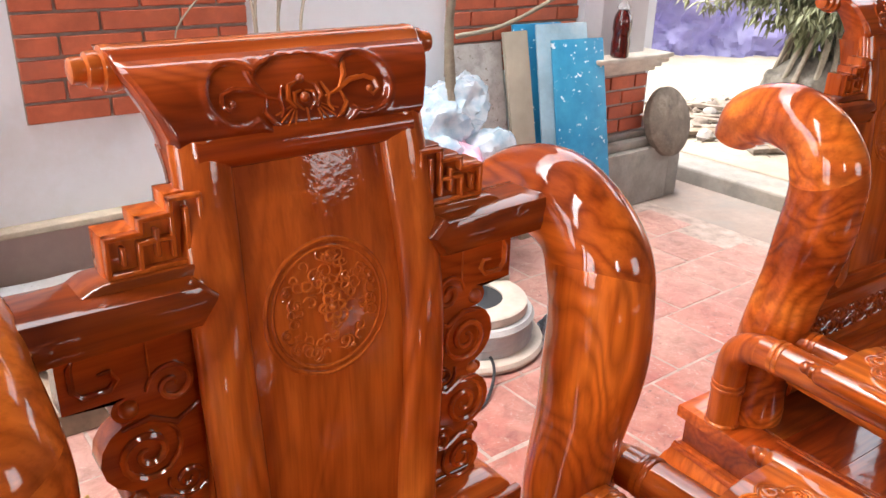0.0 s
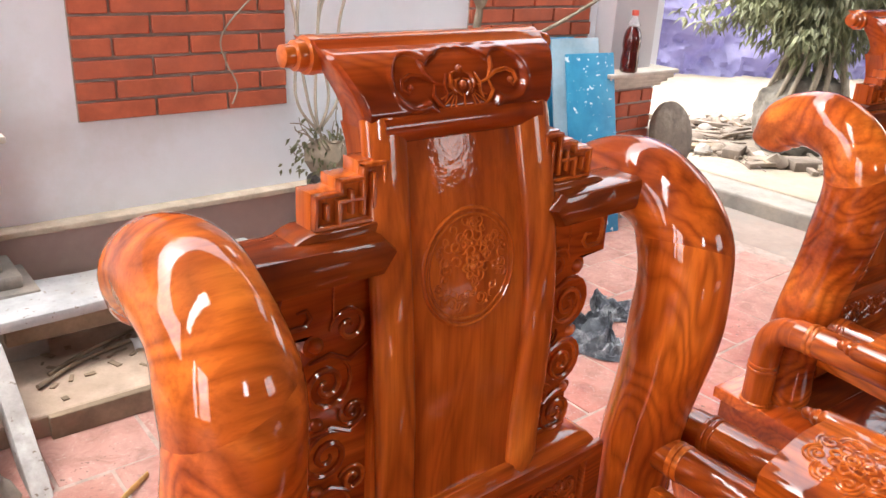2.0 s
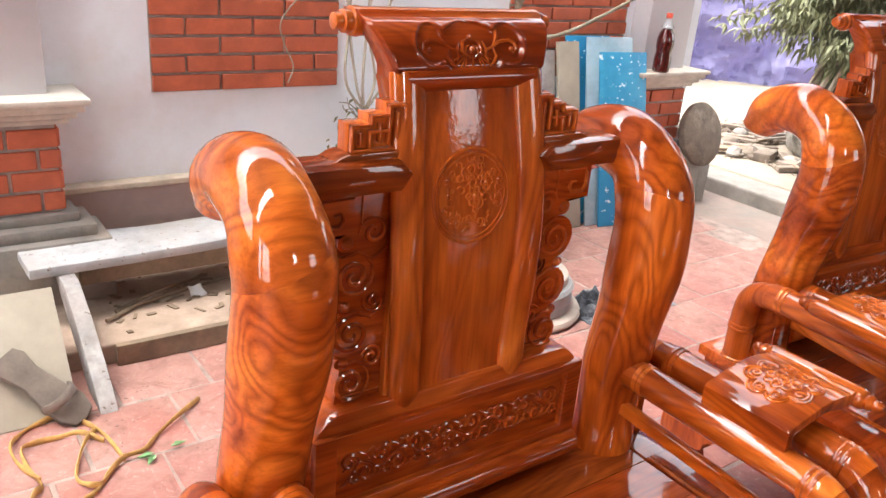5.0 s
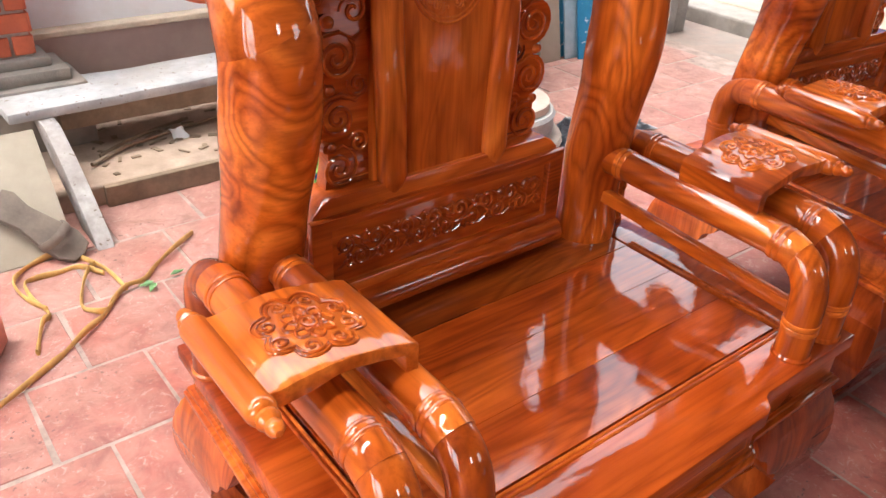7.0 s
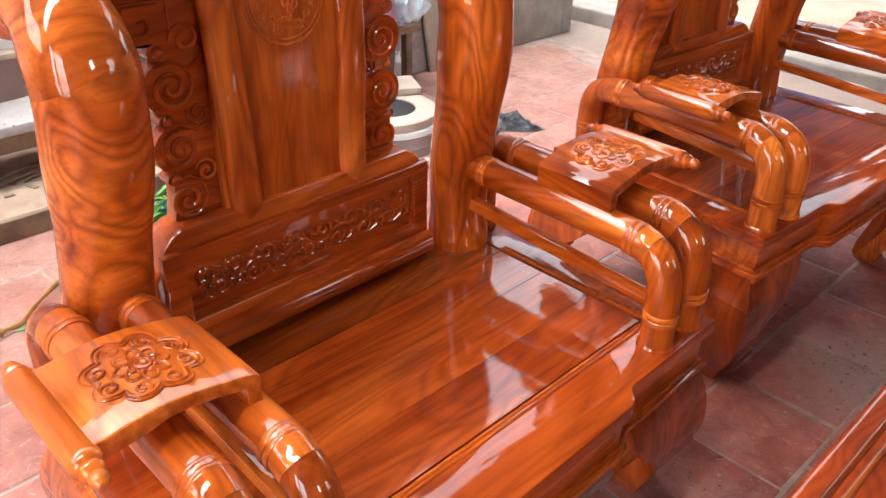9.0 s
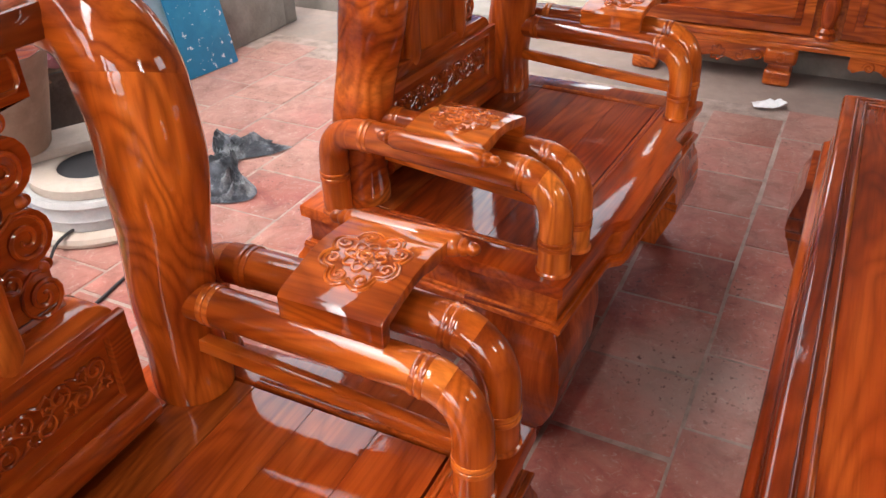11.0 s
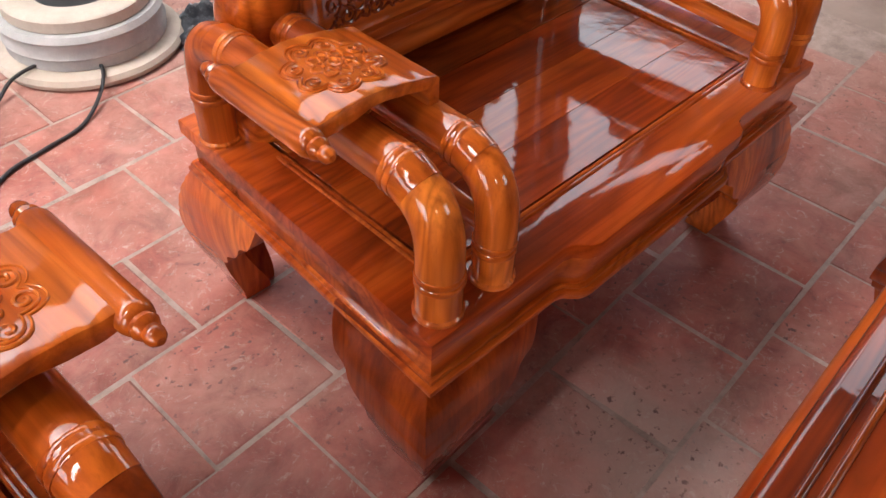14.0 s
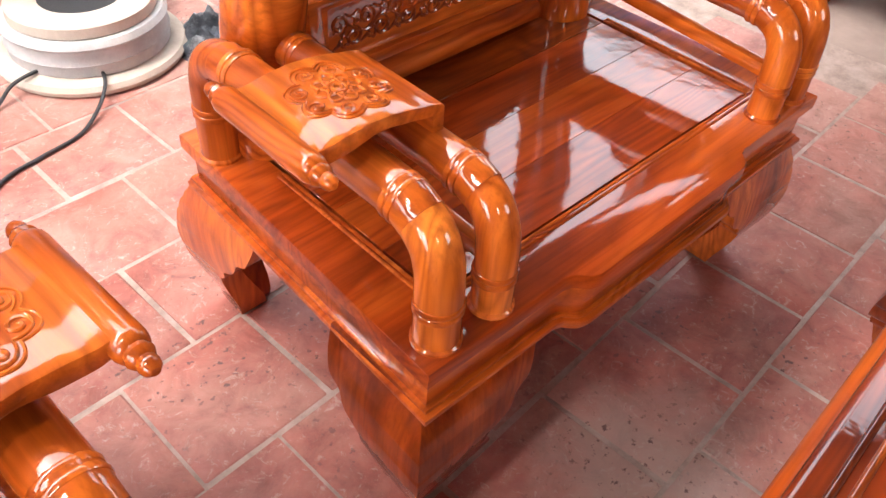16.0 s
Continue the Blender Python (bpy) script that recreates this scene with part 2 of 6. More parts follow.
def clay_tile(name):
    """Dusty red tile: each tile a little different, with dust, scuffs and dark specks that run on across the joints."""
    m, nt, bsdf = material(name)
    geo = nt.nodes.new("ShaderNodeNewGeometry")
    pos = geo.outputs["Position"]
    info = nt.nodes.new("ShaderNodeObjectInfo")
    tone = ramp(nt, info.outputs["Random"], [(0.0, (0.30, 0.074, 0.054)), (0.5, (0.345, 0.096, 0.070)), (1.0, (0.385, 0.124, 0.092))])
    own = noise_tex(nt, coords(nt, (1, 1, 1)), 9.0, 6.0, 0.6)
    col = mix(nt, 0.55, tone, ramp(nt, own, [(0.3, (0.52, 0.45, 0.43)), (0.7, (1.2, 1.25, 1.25))]), "MULTIPLY")
    dust = noise_tex(nt, pos, 2.6, 9.0, 0.68, 0.4)
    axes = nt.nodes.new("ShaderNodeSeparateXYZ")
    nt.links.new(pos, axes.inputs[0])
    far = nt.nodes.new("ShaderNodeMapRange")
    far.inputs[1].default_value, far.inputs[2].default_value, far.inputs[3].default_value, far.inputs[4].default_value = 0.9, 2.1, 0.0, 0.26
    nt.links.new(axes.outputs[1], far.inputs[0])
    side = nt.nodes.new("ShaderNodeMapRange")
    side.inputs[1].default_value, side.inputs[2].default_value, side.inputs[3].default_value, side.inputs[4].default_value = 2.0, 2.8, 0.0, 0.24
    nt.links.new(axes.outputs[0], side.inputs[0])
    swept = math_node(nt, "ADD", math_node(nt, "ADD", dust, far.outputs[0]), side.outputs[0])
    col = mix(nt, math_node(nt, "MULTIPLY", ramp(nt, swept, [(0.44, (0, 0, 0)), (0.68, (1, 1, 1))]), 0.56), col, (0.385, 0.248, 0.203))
    scuff = noise_tex(nt, pos, 38.0, 6.0, 0.75, 1.5)
    col = mix(nt, math_node(nt, "MULTIPLY", ramp(nt, scuff, [(0.56, (0, 0, 0)), (0.68, (1, 1, 1))]), 0.6), col, (0.47, 0.35, 0.30))
    worn = noise_tex(nt, pos, 13.0, 9.0, 0.72, 0.8)
    col = mix(nt, 0.8, col, ramp(nt, worn, [(0.34, (0.66, 0.61, 0.60)), (0.5, (1.0, 1.0, 1.0)), (0.66, (1.22, 1.3, 1.32))]), "MULTIPLY")
    speck = noise_tex(nt, pos, 60.0, 3.0, 0.6)
    patch = noise_tex(nt, pos, 2.2, 2.0, 0.5)
    dirt = math_node(nt, "MULTIPLY", ramp(nt, speck, [(0.62, (0, 0, 0)), (0.67, (1, 1, 1))]), ramp(nt, patch, [(0.46, (0, 0, 0)), (0.58, (1, 1, 1))]))
    col = mix(nt, math_node(nt, "MULTIPLY", dirt, 0.8), col, (0.09, 0.05, 0.045))
    gap = nt.nodes.new("ShaderNodeVectorMath")
    gap.operation = "DISTANCE"
    nt.links.new(pos, gap.inputs[0])
    gap.inputs[1].default_value = (1.27, 0.05, 0.0)
    near = math_node(nt, "ADD", gap.outputs["Value"], math_node(nt, "MULTIPLY", noise_tex(nt, pos, 9.0, 5.0, 0.65), 0.30))
    col = mix(nt, math_node(nt, "MULTIPLY", ramp(nt, near, [(0.22, (1, 1, 1)), (0.40, (0, 0, 0))]), 0.55), col, (0.36, 0.29, 0.25))
    blots = math_node(nt, "MULTIPLY", ramp(nt, noise_tex(nt, pos, 58.0, 4.0, 0.62), [(0.60, (0, 0, 0)), (0.66, (1, 1, 1))]), ramp(nt, near, [(0.22, (1, 1, 1)), (0.42, (0, 0, 0))]))
    col = mix(nt, math_node(nt, "MULTIPLY", blots, 0.85), col, (0.075, 0.030, 0.028))
    nt.links.new(col, bsdf.inputs["Base Color"])
    nt.links.new(ramp(nt, dust, [(0.35, (0.42,) * 3), (0.65, (0.75,) * 3)]), bsdf.inputs["Roughness"])
    bump(nt, bsdf, scuff, 0.25, 0.0015)
    return m


def plain(name, color, rough=0.8, vary=0.25, scale=12.0, bumpy=0.3, spots=None, dist=0.002, source="Object", shift=True, metal=0.0, specks=None):
    """A matt surface with grain at two scales; spots: colour of worn or dirty patches."""
    m, nt, bsdf = material(name)
    v = coords(nt, (1, 1, 1), source, shift)
    n1 = noise_tex(nt, v, scale, 6.0, 0.6)
    n2 = noise_tex(nt, v, scale * 7, 4.0, 0.65)
    lo = tuple(c * (1 - vary) for c in color)
    hi = tuple(min(1, c * (1 + vary)) for c in color)
    col = ramp(nt, n1, [(0.3, lo), (0.7, hi)])
    col = mix(nt, 0.35, col, ramp(nt, n2, [(0.3, (1 - vary,) * 3), (0.65, (1, 1, 1))]), "MULTIPLY")
    if spots:
        n3 = noise_tex(nt, v, scale * 0.35, 7.0, 0.7)
        col = mix(nt, ramp(nt, n3, [(0.5, (0, 0, 0)), (0.68, (1, 1, 1))]), col, spots)
    if specks:
        n4 = noise_tex(nt, v, scale * 6, 3.0, 0.7)
        col = mix(nt, ramp(nt, n4, [(0.63, (0, 0, 0)), (0.67, (1, 1, 1))]), col, specks)
    nt.links.new(col, bsdf.inputs["Base Color"])
    bsdf.inputs["Roughness"].default_value = rough
    bsdf.inputs["Metallic"].default_value = metal
    bump(nt, bsdf, n2, bumpy, dist)
    return m


WOOD_X = lacquered_wood("lacquered_wood_x", "x")
WOOD_Y = lacquered_wood("lacquered_wood_y", "y", 1.0, 1.0, (0.25, 0.034, 0.003), (0.58, 0.108, 0.009), (0.78, 0.195, 0.024), 0.40)
WOOD_Z = lacquered_wood("lacquered_wood_z", "z")
WOOD_PALE = lacquered_wood("lacquered_wood_figured", "z", 1.0, 1.15, (0.30, 0.040, 0.004), (0.68, 0.135, 0.012), (0.86, 0.245, 0.032), 0.46, 1.25)
WOOD_FIGURE = lacquered_wood("lacquered_wood_flame", "x", 1.0, 0.85, (0.26, 0.032, 0.004), (0.61, 0.114, 0.010), (0.84, 0.225, 0.030), 0.52, 1.3)
WOOD_CURL = lacquered_wood("lacquered_wood_curl", "y", 1.0, 1.1, (0.28, 0.036, 0.0035), (0.64, 0.124, 0.011), (0.84, 0.228, 0.030), 0.55, 1.0)
WOOD_CREST = lacquered_wood("lacquered_wood_crest", "x", 1.0, 1.0, (0.15, 0.016, 0.002), (0.36, 0.048, 0.005), (0.56, 0.110, 0.012), 0.34)
WOOD_PANEL = lacquered_wood("lacquered_wood_panel", "z", 1.0, 0.8, (0.30, 0.040, 0.004), (0.50, 0.088, 0.008), (0.66, 0.150, 0.018), 0.22, 0.8, 0.16)
WOOD_GOLD = lacquered_wood("lacquered_wood_gold", "z", 1.0, 0.9, (0.28, 0.040, 0.004), (0.58, 0.112, 0.011), (0.80, 0.215, 0.030), 0.40)
WOOD_SEAT = lacquered_wood("lacquered_wood_seat", "x", 1.0, 0.9, (0.17, 0.016, 0.002), (0.41, 0.055, 0.005), (0.60, 0.112, 0.012), 0.34, 1.0, 0.03)
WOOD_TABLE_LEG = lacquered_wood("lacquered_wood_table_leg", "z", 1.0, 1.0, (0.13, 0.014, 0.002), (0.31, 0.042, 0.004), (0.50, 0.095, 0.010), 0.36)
WOOD_POST = lacquered_wood("lacquered_wood_post", "z", 1.0, 1.0, (0.25, 0.034, 0.003), (0.58, 0.108, 0.009), (0.78, 0.195, 0.024), 0.40)
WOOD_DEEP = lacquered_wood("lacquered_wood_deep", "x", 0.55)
TILE = clay_tile("red_clay_tile")
MORTAR = plain("grey_mortar", (0.35, 0.262, 0.222), 0.95, 0.3, 20.0, 0.6, None, 0.004)
WALL = plain("white_wall_paint", (0.84, 0.86, 0.90), 0.85, 0.04, 3.0, 0.12, (0.74, 0.73, 0.72))
BRICK = plain("red_face_brick", (0.53, 0.125, 0.058), 0.75, 0.22, 10.0, 0.35, (0.44, 0.115, 0.065))
BRICK_MORTAR = plain("dark_brick_joint", (0.40, 0.34, 0.30), 0.95, 0.25, 30.0, 0.5)
PLINTH = plain("mauve_plinth_paint", (0.42, 0.295, 0.265), 0.75, 0.12, 4.0, 0.2, (0.46, 0.35, 0.30))
DUSTY = plain("dusty_cream_cement", (0.60, 0.50, 0.38), 0.95, 0.2, 14.0, 0.5, (0.42, 0.33, 0.25))
SANDY = plain("sandy_brown_cement", (0.44, 0.325, 0.245), 0.95, 0.25, 11.0, 0.5, (0.42, 0.31, 0.23), 0.003)
# Near-black brown for unseen walls: cuts bounce light and pale reflections in the lacquer.
DARK_WALL = plain("dark_unseen_wall", (0.075, 0.058, 0.048), 0.95, 0.25, 2.0, 0.3, (0.12, 0.095, 0.08))
CONCRETE = plain("grey_concrete", (0.27, 0.24, 0.21), 0.95, 0.22, 8.0, 0.6, (0.38, 0.32, 0.26), 0.004)
SAND = plain("pale_dry_sand", (0.33, 0.268, 0.20), 1.0, 0.2, 3.0, 0.7, (0.27, 0.22, 0.168), 0.01)
GREY_BOARD = plain("weathered_grey_board", (0.33, 0.30, 0.28), 0.85, 0.35, 9.0, 0.5, (0.50, 0.48, 0.46), specks=(0.16, 0.12, 0.09))
# Near-black brown for the unseen roofs, chosen to lower bounce light.
DARK_ROOF = plain("dark_roof_timber", (0.075, 0.052, 0.036), 0.9, 0.35, 9.0, 0.5)
RAW_WOOD = plain("raw_old_timber", (0.25, 0.18, 0.12), 0.9, 0.35, 9.0, 0.6)
BLUE = plain("blue_painted_sheet", (0.015, 0.22, 0.42), 0.45, 0.2, 5.0, 0.15, (0.05, 0.33, 0.52), specks=(0.75, 0.80, 0.82))
TEAL = plain("worn_teal_board", (0.16, 0.42, 0.36), 0.8, 0.2, 5.0, 0.3, (0.42, 0.42, 0.34))
CREAM_BOARD = plain("cream_board", (0.37, 0.32, 0.25), 0.85, 0.15, 5.0, 0.2)
TARP = plain("lavender_tarpaulin", (0.28, 0.255, 0.44), 0.4, 0.2, 2.5, 0.3, (0.36, 0.33, 0.50), 0.01)
RAG = plain("oily_grey_rag", (0.12, 0.13, 0.15), 0.95, 0.6, 22.0, 0.5, (0.60, 0.62, 0.65))
BROWN_POT = plain("dusty_brown_pot", (0.27, 0.185, 0.13), 0.9, 0.25, 7.0, 0.4, (0.36, 0.27, 0.20), 0.003)
WHITE_PAPER = plain("white_paper", (0.82, 0.82, 0.82), 0.8, 0.05, 30.0, 0.2)
# Rubber of the cable; also the painted shade inside the planter.
BLACK_RUBBER_AND_SHADE = plain("black_rubber_and_hole_shade", (0.02, 0.02, 0.022), 0.6, 0.2, 20.0, 0.2)
SALMON = plain("salmon_block", (0.62, 0.24, 0.18), 0.8, 0.12, 9.0, 0.3)
ROPE = plain("yellow_nylon_strap", (0.58, 0.35, 0.11), 0.8, 0.25, 30.0, 0.3)
SLATE = plain("dark_stone_pot", (0.105, 0.095, 0.085), 0.9, 0.3, 9.0, 0.6, (0.24, 0.22, 0.20), 0.005)
PLASTER = plain("dusty_plaster", (0.47, 0.40, 0.335), 0.95, 0.15, 9.0, 0.4, (0.46, 0.37, 0.30), 0.003)
PLASTER_SIDE = plain("grey_plaster", (0.40, 0.39, 0.38), 0.9, 0.2, 7.0, 0.4, (0.52, 0.47, 0.42), 0.003)
ROOTS = plain("matted_roots", (0.17, 0.145, 0.115), 0.95, 0.4, 14.0, 0.8, (0.30, 0.27, 0.22), 0.006)
BARK = plain("pale_bark", (0.27, 0.22, 0.16), 0.95, 0.3, 18.0, 0.7, (0.36, 0.31, 0.24), 0.006)
LEAF = plain("dusty_green_leaf", (0.15, 0.155, 0.075), 0.6, 0.45, 6.0, 0.2, (0.24, 0.24, 0.15), source="Generated")
FRESH = plain("fresh_green_leaf", (0.10, 0.32, 0.06), 0.55, 0.35, 9.0, 0.2)
WILTED = plain("wilted_pale_leaf", (0.26, 0.46, 0.22), 0.6, 0.3, 14.0, 0.3)
BASIN = plain("blue_plastic", (0.02, 0.16, 0.55), 0.35, 0.1, 9.0, 0.1)
RUBBLE_WOOD = plain("dry_broken_wood", (0.22, 0.17, 0.13), 0.95, 0.35, 10.0, 0.6)
STONE = plain("grey_stone", (0.17, 0.13, 0.10), 0.95, 0.3, 12.0, 0.6, (0.34, 0.28, 0.22), 0.004)
CEMENT = plain("trowelled_cement", (0.29, 0.215, 0.18), 0.85, 0.2, 4.0, 0.3, (0.22, 0.20, 0.18))
PILLAR = plain("grey_mauve_pillar_paint", (0.62, 0.59, 0.61), 0.85, 0.06, 3.0, 0.12)
CAP = plain("cream_cast_cap", (0.62, 0.56, 0.48), 0.9, 0.15, 10.0, 0.4, (0.45, 0.38, 0.31))
RED_PLASTIC = plain("red_plastic", (0.65, 0.09, 0.05), 0.4, 0.1, 20.0, 0.1)
SANDAL = plain("worn_brown_rubber", (0.16, 0.125, 0.10), 0.8, 0.3, 12.0, 0.4)
PINK = plain("pink_plastic_film", (0.70, 0.35, 0.45), 0.35, 0.2, 12.0, 0.3)


def clear_film(name, color, rough=0.15, alpha=0.55):
    m, nt, bsdf = material(name)
    v = coords(nt, (1, 1, 1))
    n = noise_tex(nt, v, 16.0, 4.0)
    nt.links.new(ramp(nt, n, [(0.35, color), (0.65, (0.85, 0.9, 0.95))]), bsdf.inputs["Base Color"])
    bsdf.inputs["Roughness"].default_value = rough
    bsdf.inputs["Alpha"].default_value = alpha
    return m


FILM = clear_film("pale_blue_film", (0.45, 0.66, 0.80))


def liquid(name):
    m, nt, bsdf = material(name)
    v = coords(nt, (1, 1, 1))
    nt.links.new(ramp(nt, noise_tex(nt, v, 20.0), [(0.3, (0.05, 0.006, 0.006)), (0.7, (0.10, 0.012, 0.010))]), bsdf.inputs["Base Color"])
    bsdf.inputs["Roughness"].default_value = 0.12
    bsdf.inputs["Coat Weight"].default_value = 1.0
    return m


LIQUID = liquid("dark_red_liquid")
CLEAR = clear_film("clear_bottle_plastic", (0.6, 0.6, 0.6), 0.08, 0.3)

# ---------------------------------------------------------------- the place
WALL_Y = 2.537


def brick_field(parent, x0, x1, y_front, z0, z1, length, height, pitch_x, pitch_z, depth=0.014, start_half=False, axis="x"):
    """Face bricks in running bond, each one a piece of its own; shared meshes by size."""
    made = {}
    row = 0
    z = z0
    while z + height <= z1 + 0.001:
        x = x0 - (pitch_x / 2 if (row % 2 == 1) != start_half else 0)
        while x < x1 - 0.01:
            a, b = max(x, x0), min(x + length, x1)
            if b - a > 0.02:
                key = round(b - a, 3)
                if key not in made:
                    made[key] = mesh_of("brick", box(-key / 2, key / 2, -depth, 0.004, 0, height, 0.0025, 1), BRICK)
                ob = new("brick", made[key])
                ob.parent = parent
                j = random.uniform(-0.0012, 0.0012)
                if axis == "x":
                    ob.matrix_basis = pose((a + b) / 2, y_front + j, z + random.uniform(-0.001, 0.001), 0, 0, 0)
                else:
                    ob.matrix_basis = pose(y_front + j, (a + b) / 2, z, 0, 0, 90 if axis == "y+" else -90)
            x += pitch_x
        z += pitch_z
        row += 1


def pillar(name, xc, front, half, label, top=3.6):
    """A square pillar on a brick pedestal with a cast cap and a stepped base."""
    back = 2.9
    p = thing(name, label, "pillar", "pillars of the terrace", "structure")
    part("shaft", box(xc - half, xc + half, front + 0.07, back, 0.66, top, 0.004), PILLAR, p)
    part("pedestal_core", box(xc - half - 0.008, xc + half + 0.008, front + 0.052, back, 0.33, 0.61, 0), BRICK_MORTAR, p)
    cap = bmesh.new()
    for g, z0, z1 in ((0.045, 0.607, 0.627), (0.065, 0.627, 0.647), (0.085, 0.647, 0.670), (0.10, 0.670, 0.690)):
        join(cap, box(xc - half - g, xc + half + g, front + 0.07 - g, back, z0, z1, 0.006))
    part("cap", cap, CAP, p)
    base = bmesh.new()
    for g, z0, z1 in ((0.05, 0.300, 0.33), (0.09, 0.262, 0.301), (0.125, 0.0, 0.263)):
        join(base, box(xc - half - g, xc + half + g, front + 0.07 - g, back, z0, z1, 0.006))
    part("base", base, CONCRETE, p)
    brick_field(p, xc - half - 0.012, xc + half + 0.012, front + 0.052, 0.338, 0.607, 0.155, 0.056, 0.165, 0.066, 0.010)
    brick_field(p, front + 0.045, front + 0.30, xc + half + 0.008, 0.338, 0.607, 0.155, 0.056, 0.165, 0.066, 0.010, True, "y+")
    brick_field(p, front + 0.045, front + 0.30, xc - half - 0.008, 0.338, 0.607, 0.155, 0.056, 0.165, 0.066, 0.010, True, "y-")
    return p


def build_place():
    structure("ground", box(-40, 60, -40, 60, -0.30, -0.04, 0), SAND, "pale sandy ground all round the terrace", "ground")
    structure("yard", box(3.50, 30, -20, 30, -0.04, 0.085, 0.01), SAND, "raised yard of pale dry sand beyond the kerb", "yard")
    structure("floor", box(-4.0, 2.86, -3.6, 2.537, -0.039, -0.0022, 0), MORTAR, "red clay tile floor with grey mortar joints", "floor")
    structure("cement_strip", box(2.86, 3.27, -3.6, 2.80, -0.039, -0.002, 0), CEMENT, "brown trowelled cement strip beside the tiles", "floor")
    structure("kerb", box(3.27, 3.50, -6, 4.5, -0.039, 0.078, 0.012), CONCRETE, "worn grey concrete kerb at the terrace edge", "kerb")
    structure("wall_step", box(-4.0, 0.78, 1.955, 2.48, -0.005, 0.062, 0.008), SANDY, "low sandy cement step along the wall", "step")
    structure("step_edge", box(-0.02, 0.78, 1.930, 1.953, -0.001, 0.064, 0.003), RAW_WOOD, "dark rough timber edge of the sandy step", "edge")
    structure("wall_north", box(-4.0, 3.05, WALL_Y, 2.76, 0, 2.1, 0), WALL, "white painted wall with two face brick panels", "wall")
    # Unseen upper wall, coloured dark so that the seats reflect less light.
    structure("wall_north_upper", box(-4.0, 2.45, WALL_Y, 2.76, 2.1, 3.6, 0), DARK_WALL, "plain unseen upper wall, darkened to dim reflections", "wall")
    structure("plinth", box(-4.0, 3.05, 2.487, 2.535, 0, 0.345, 0), PLINTH, "mauve painted plinth along the white wall", "plinth")
    structure("plinth_ledge", box(-4.0, 3.05, 2.474, 2.535, 0.346, 0.367, 0.004), DUSTY, "dusty cream cement ledge on the plinth", "ledge")
    roof = bmesh.new()
    for x0, x1, y0, y1 in ((-4.2, 4.8, -3.2, -0.07), (-4.2, 4.8, 0.31, 1.6), (-4.2, -4.0, -0.07, 0.31), (-0.5, 4.8, -0.07, 0.31)):
        join(roof, box(x0, x1, y0, y1, 3.6, 3.7, 0))
    structure("ceiling", roof, DARK_ROOF, "plain unseen roof with a long rooflight, dark against bounce light", "ceiling")
    # Two added slabs out of view: they block sky from yard and seat reflections.
    structure("ceiling_yard", box(3.0, 6.2, 1.6, 2.05, 3.6, 3.7, 0), DARK_ROOF, "unseen dark strip that blocks sky light over the yard", "ceiling")
    structure("roof_yard", box(7.2, 12.0, -0.5, 7.0, 3.6, 3.7, 0), DARK_ROOF, "unseen dark slab that blocks sky reflections from across the yard", "roof")
    # Unseen enclosing walls, added dark to hold down fill light.
    w = bmesh.new()
    for x0, x1, z0, z1 in ((-4.2, -0.32, -0.04, 3.6), (0.12, 2.0, -0.04, 3.6), (3.5, 4.8, -0.04, 3.6), (-0.32, 0.12, -0.04, 1.78), (-0.32, 0.12, 2.42, 3.6), (2.0, 3.5, -0.04, 1.25), (2.0, 3.5, 2.19, 3.6)):
        join(w, box(x0, x1, -3.0, -2.8, z0, z1, 0))
    structure("wall_south", w, DARK_WALL, "unseen workshop wall with two windows, dark against bounce light", "wall")
    w = bmesh.new()
    for y0, y1, z0, z1 in ((-2.8, -2.34, -0.04, 3.6), (-2.34, -1.00, -0.04, 0.28), (-2.34, -1.00, 2.92, 3.6), (-1.00, -0.80, -0.04, 3.6), (-0.80, -0.40, -0.04, 0.28), (-0.80, -0.40, 2.92, 3.6), (-0.40, 0.75, -0.04, 3.6), (0.75, 2.537, -0.04, 1.9)):
        join(w, box(-4.2, -4.0, y0, y1, z0, z1, 0))
    structure("wall_west", w, DARK_WALL, "unseen end wall with two tall windows, dark against bounce light", "wall")
    structure("wall_east", box(4.6, 4.8, -2.8, 0.4, 0.10, 3.6, 0), DARK_WALL, "added unseen dark wall at the end of the yard", "wall")
    for x0, x1 in ((0.287, 0.969), (1.79, 2.505)):
        back = structure("brick_panel_bed", box(x0 - 0.003, x1 + 0.003, WALL_Y - 0.004, WALL_Y + 0.004, 0.654, 2.05, 0), BRICK_MORTAR, "dark mortar bed of the face brick panel", "wall")
        brick_field(back, x0, x1, WALL_Y - 0.003, 0.657, 2.05, 0.227, 0.0525, 0.2365, 0.0622)
    pillar("pillar_1", -0.236, 2.33, 0.18, "grey-white pillar on a brick pedestal with cast cap")
    pillar("pillar_2", 2.71, 2.36, 0.15, "grey-white pillar on a brick pedestal with cast cap", 2.2)


build_place()


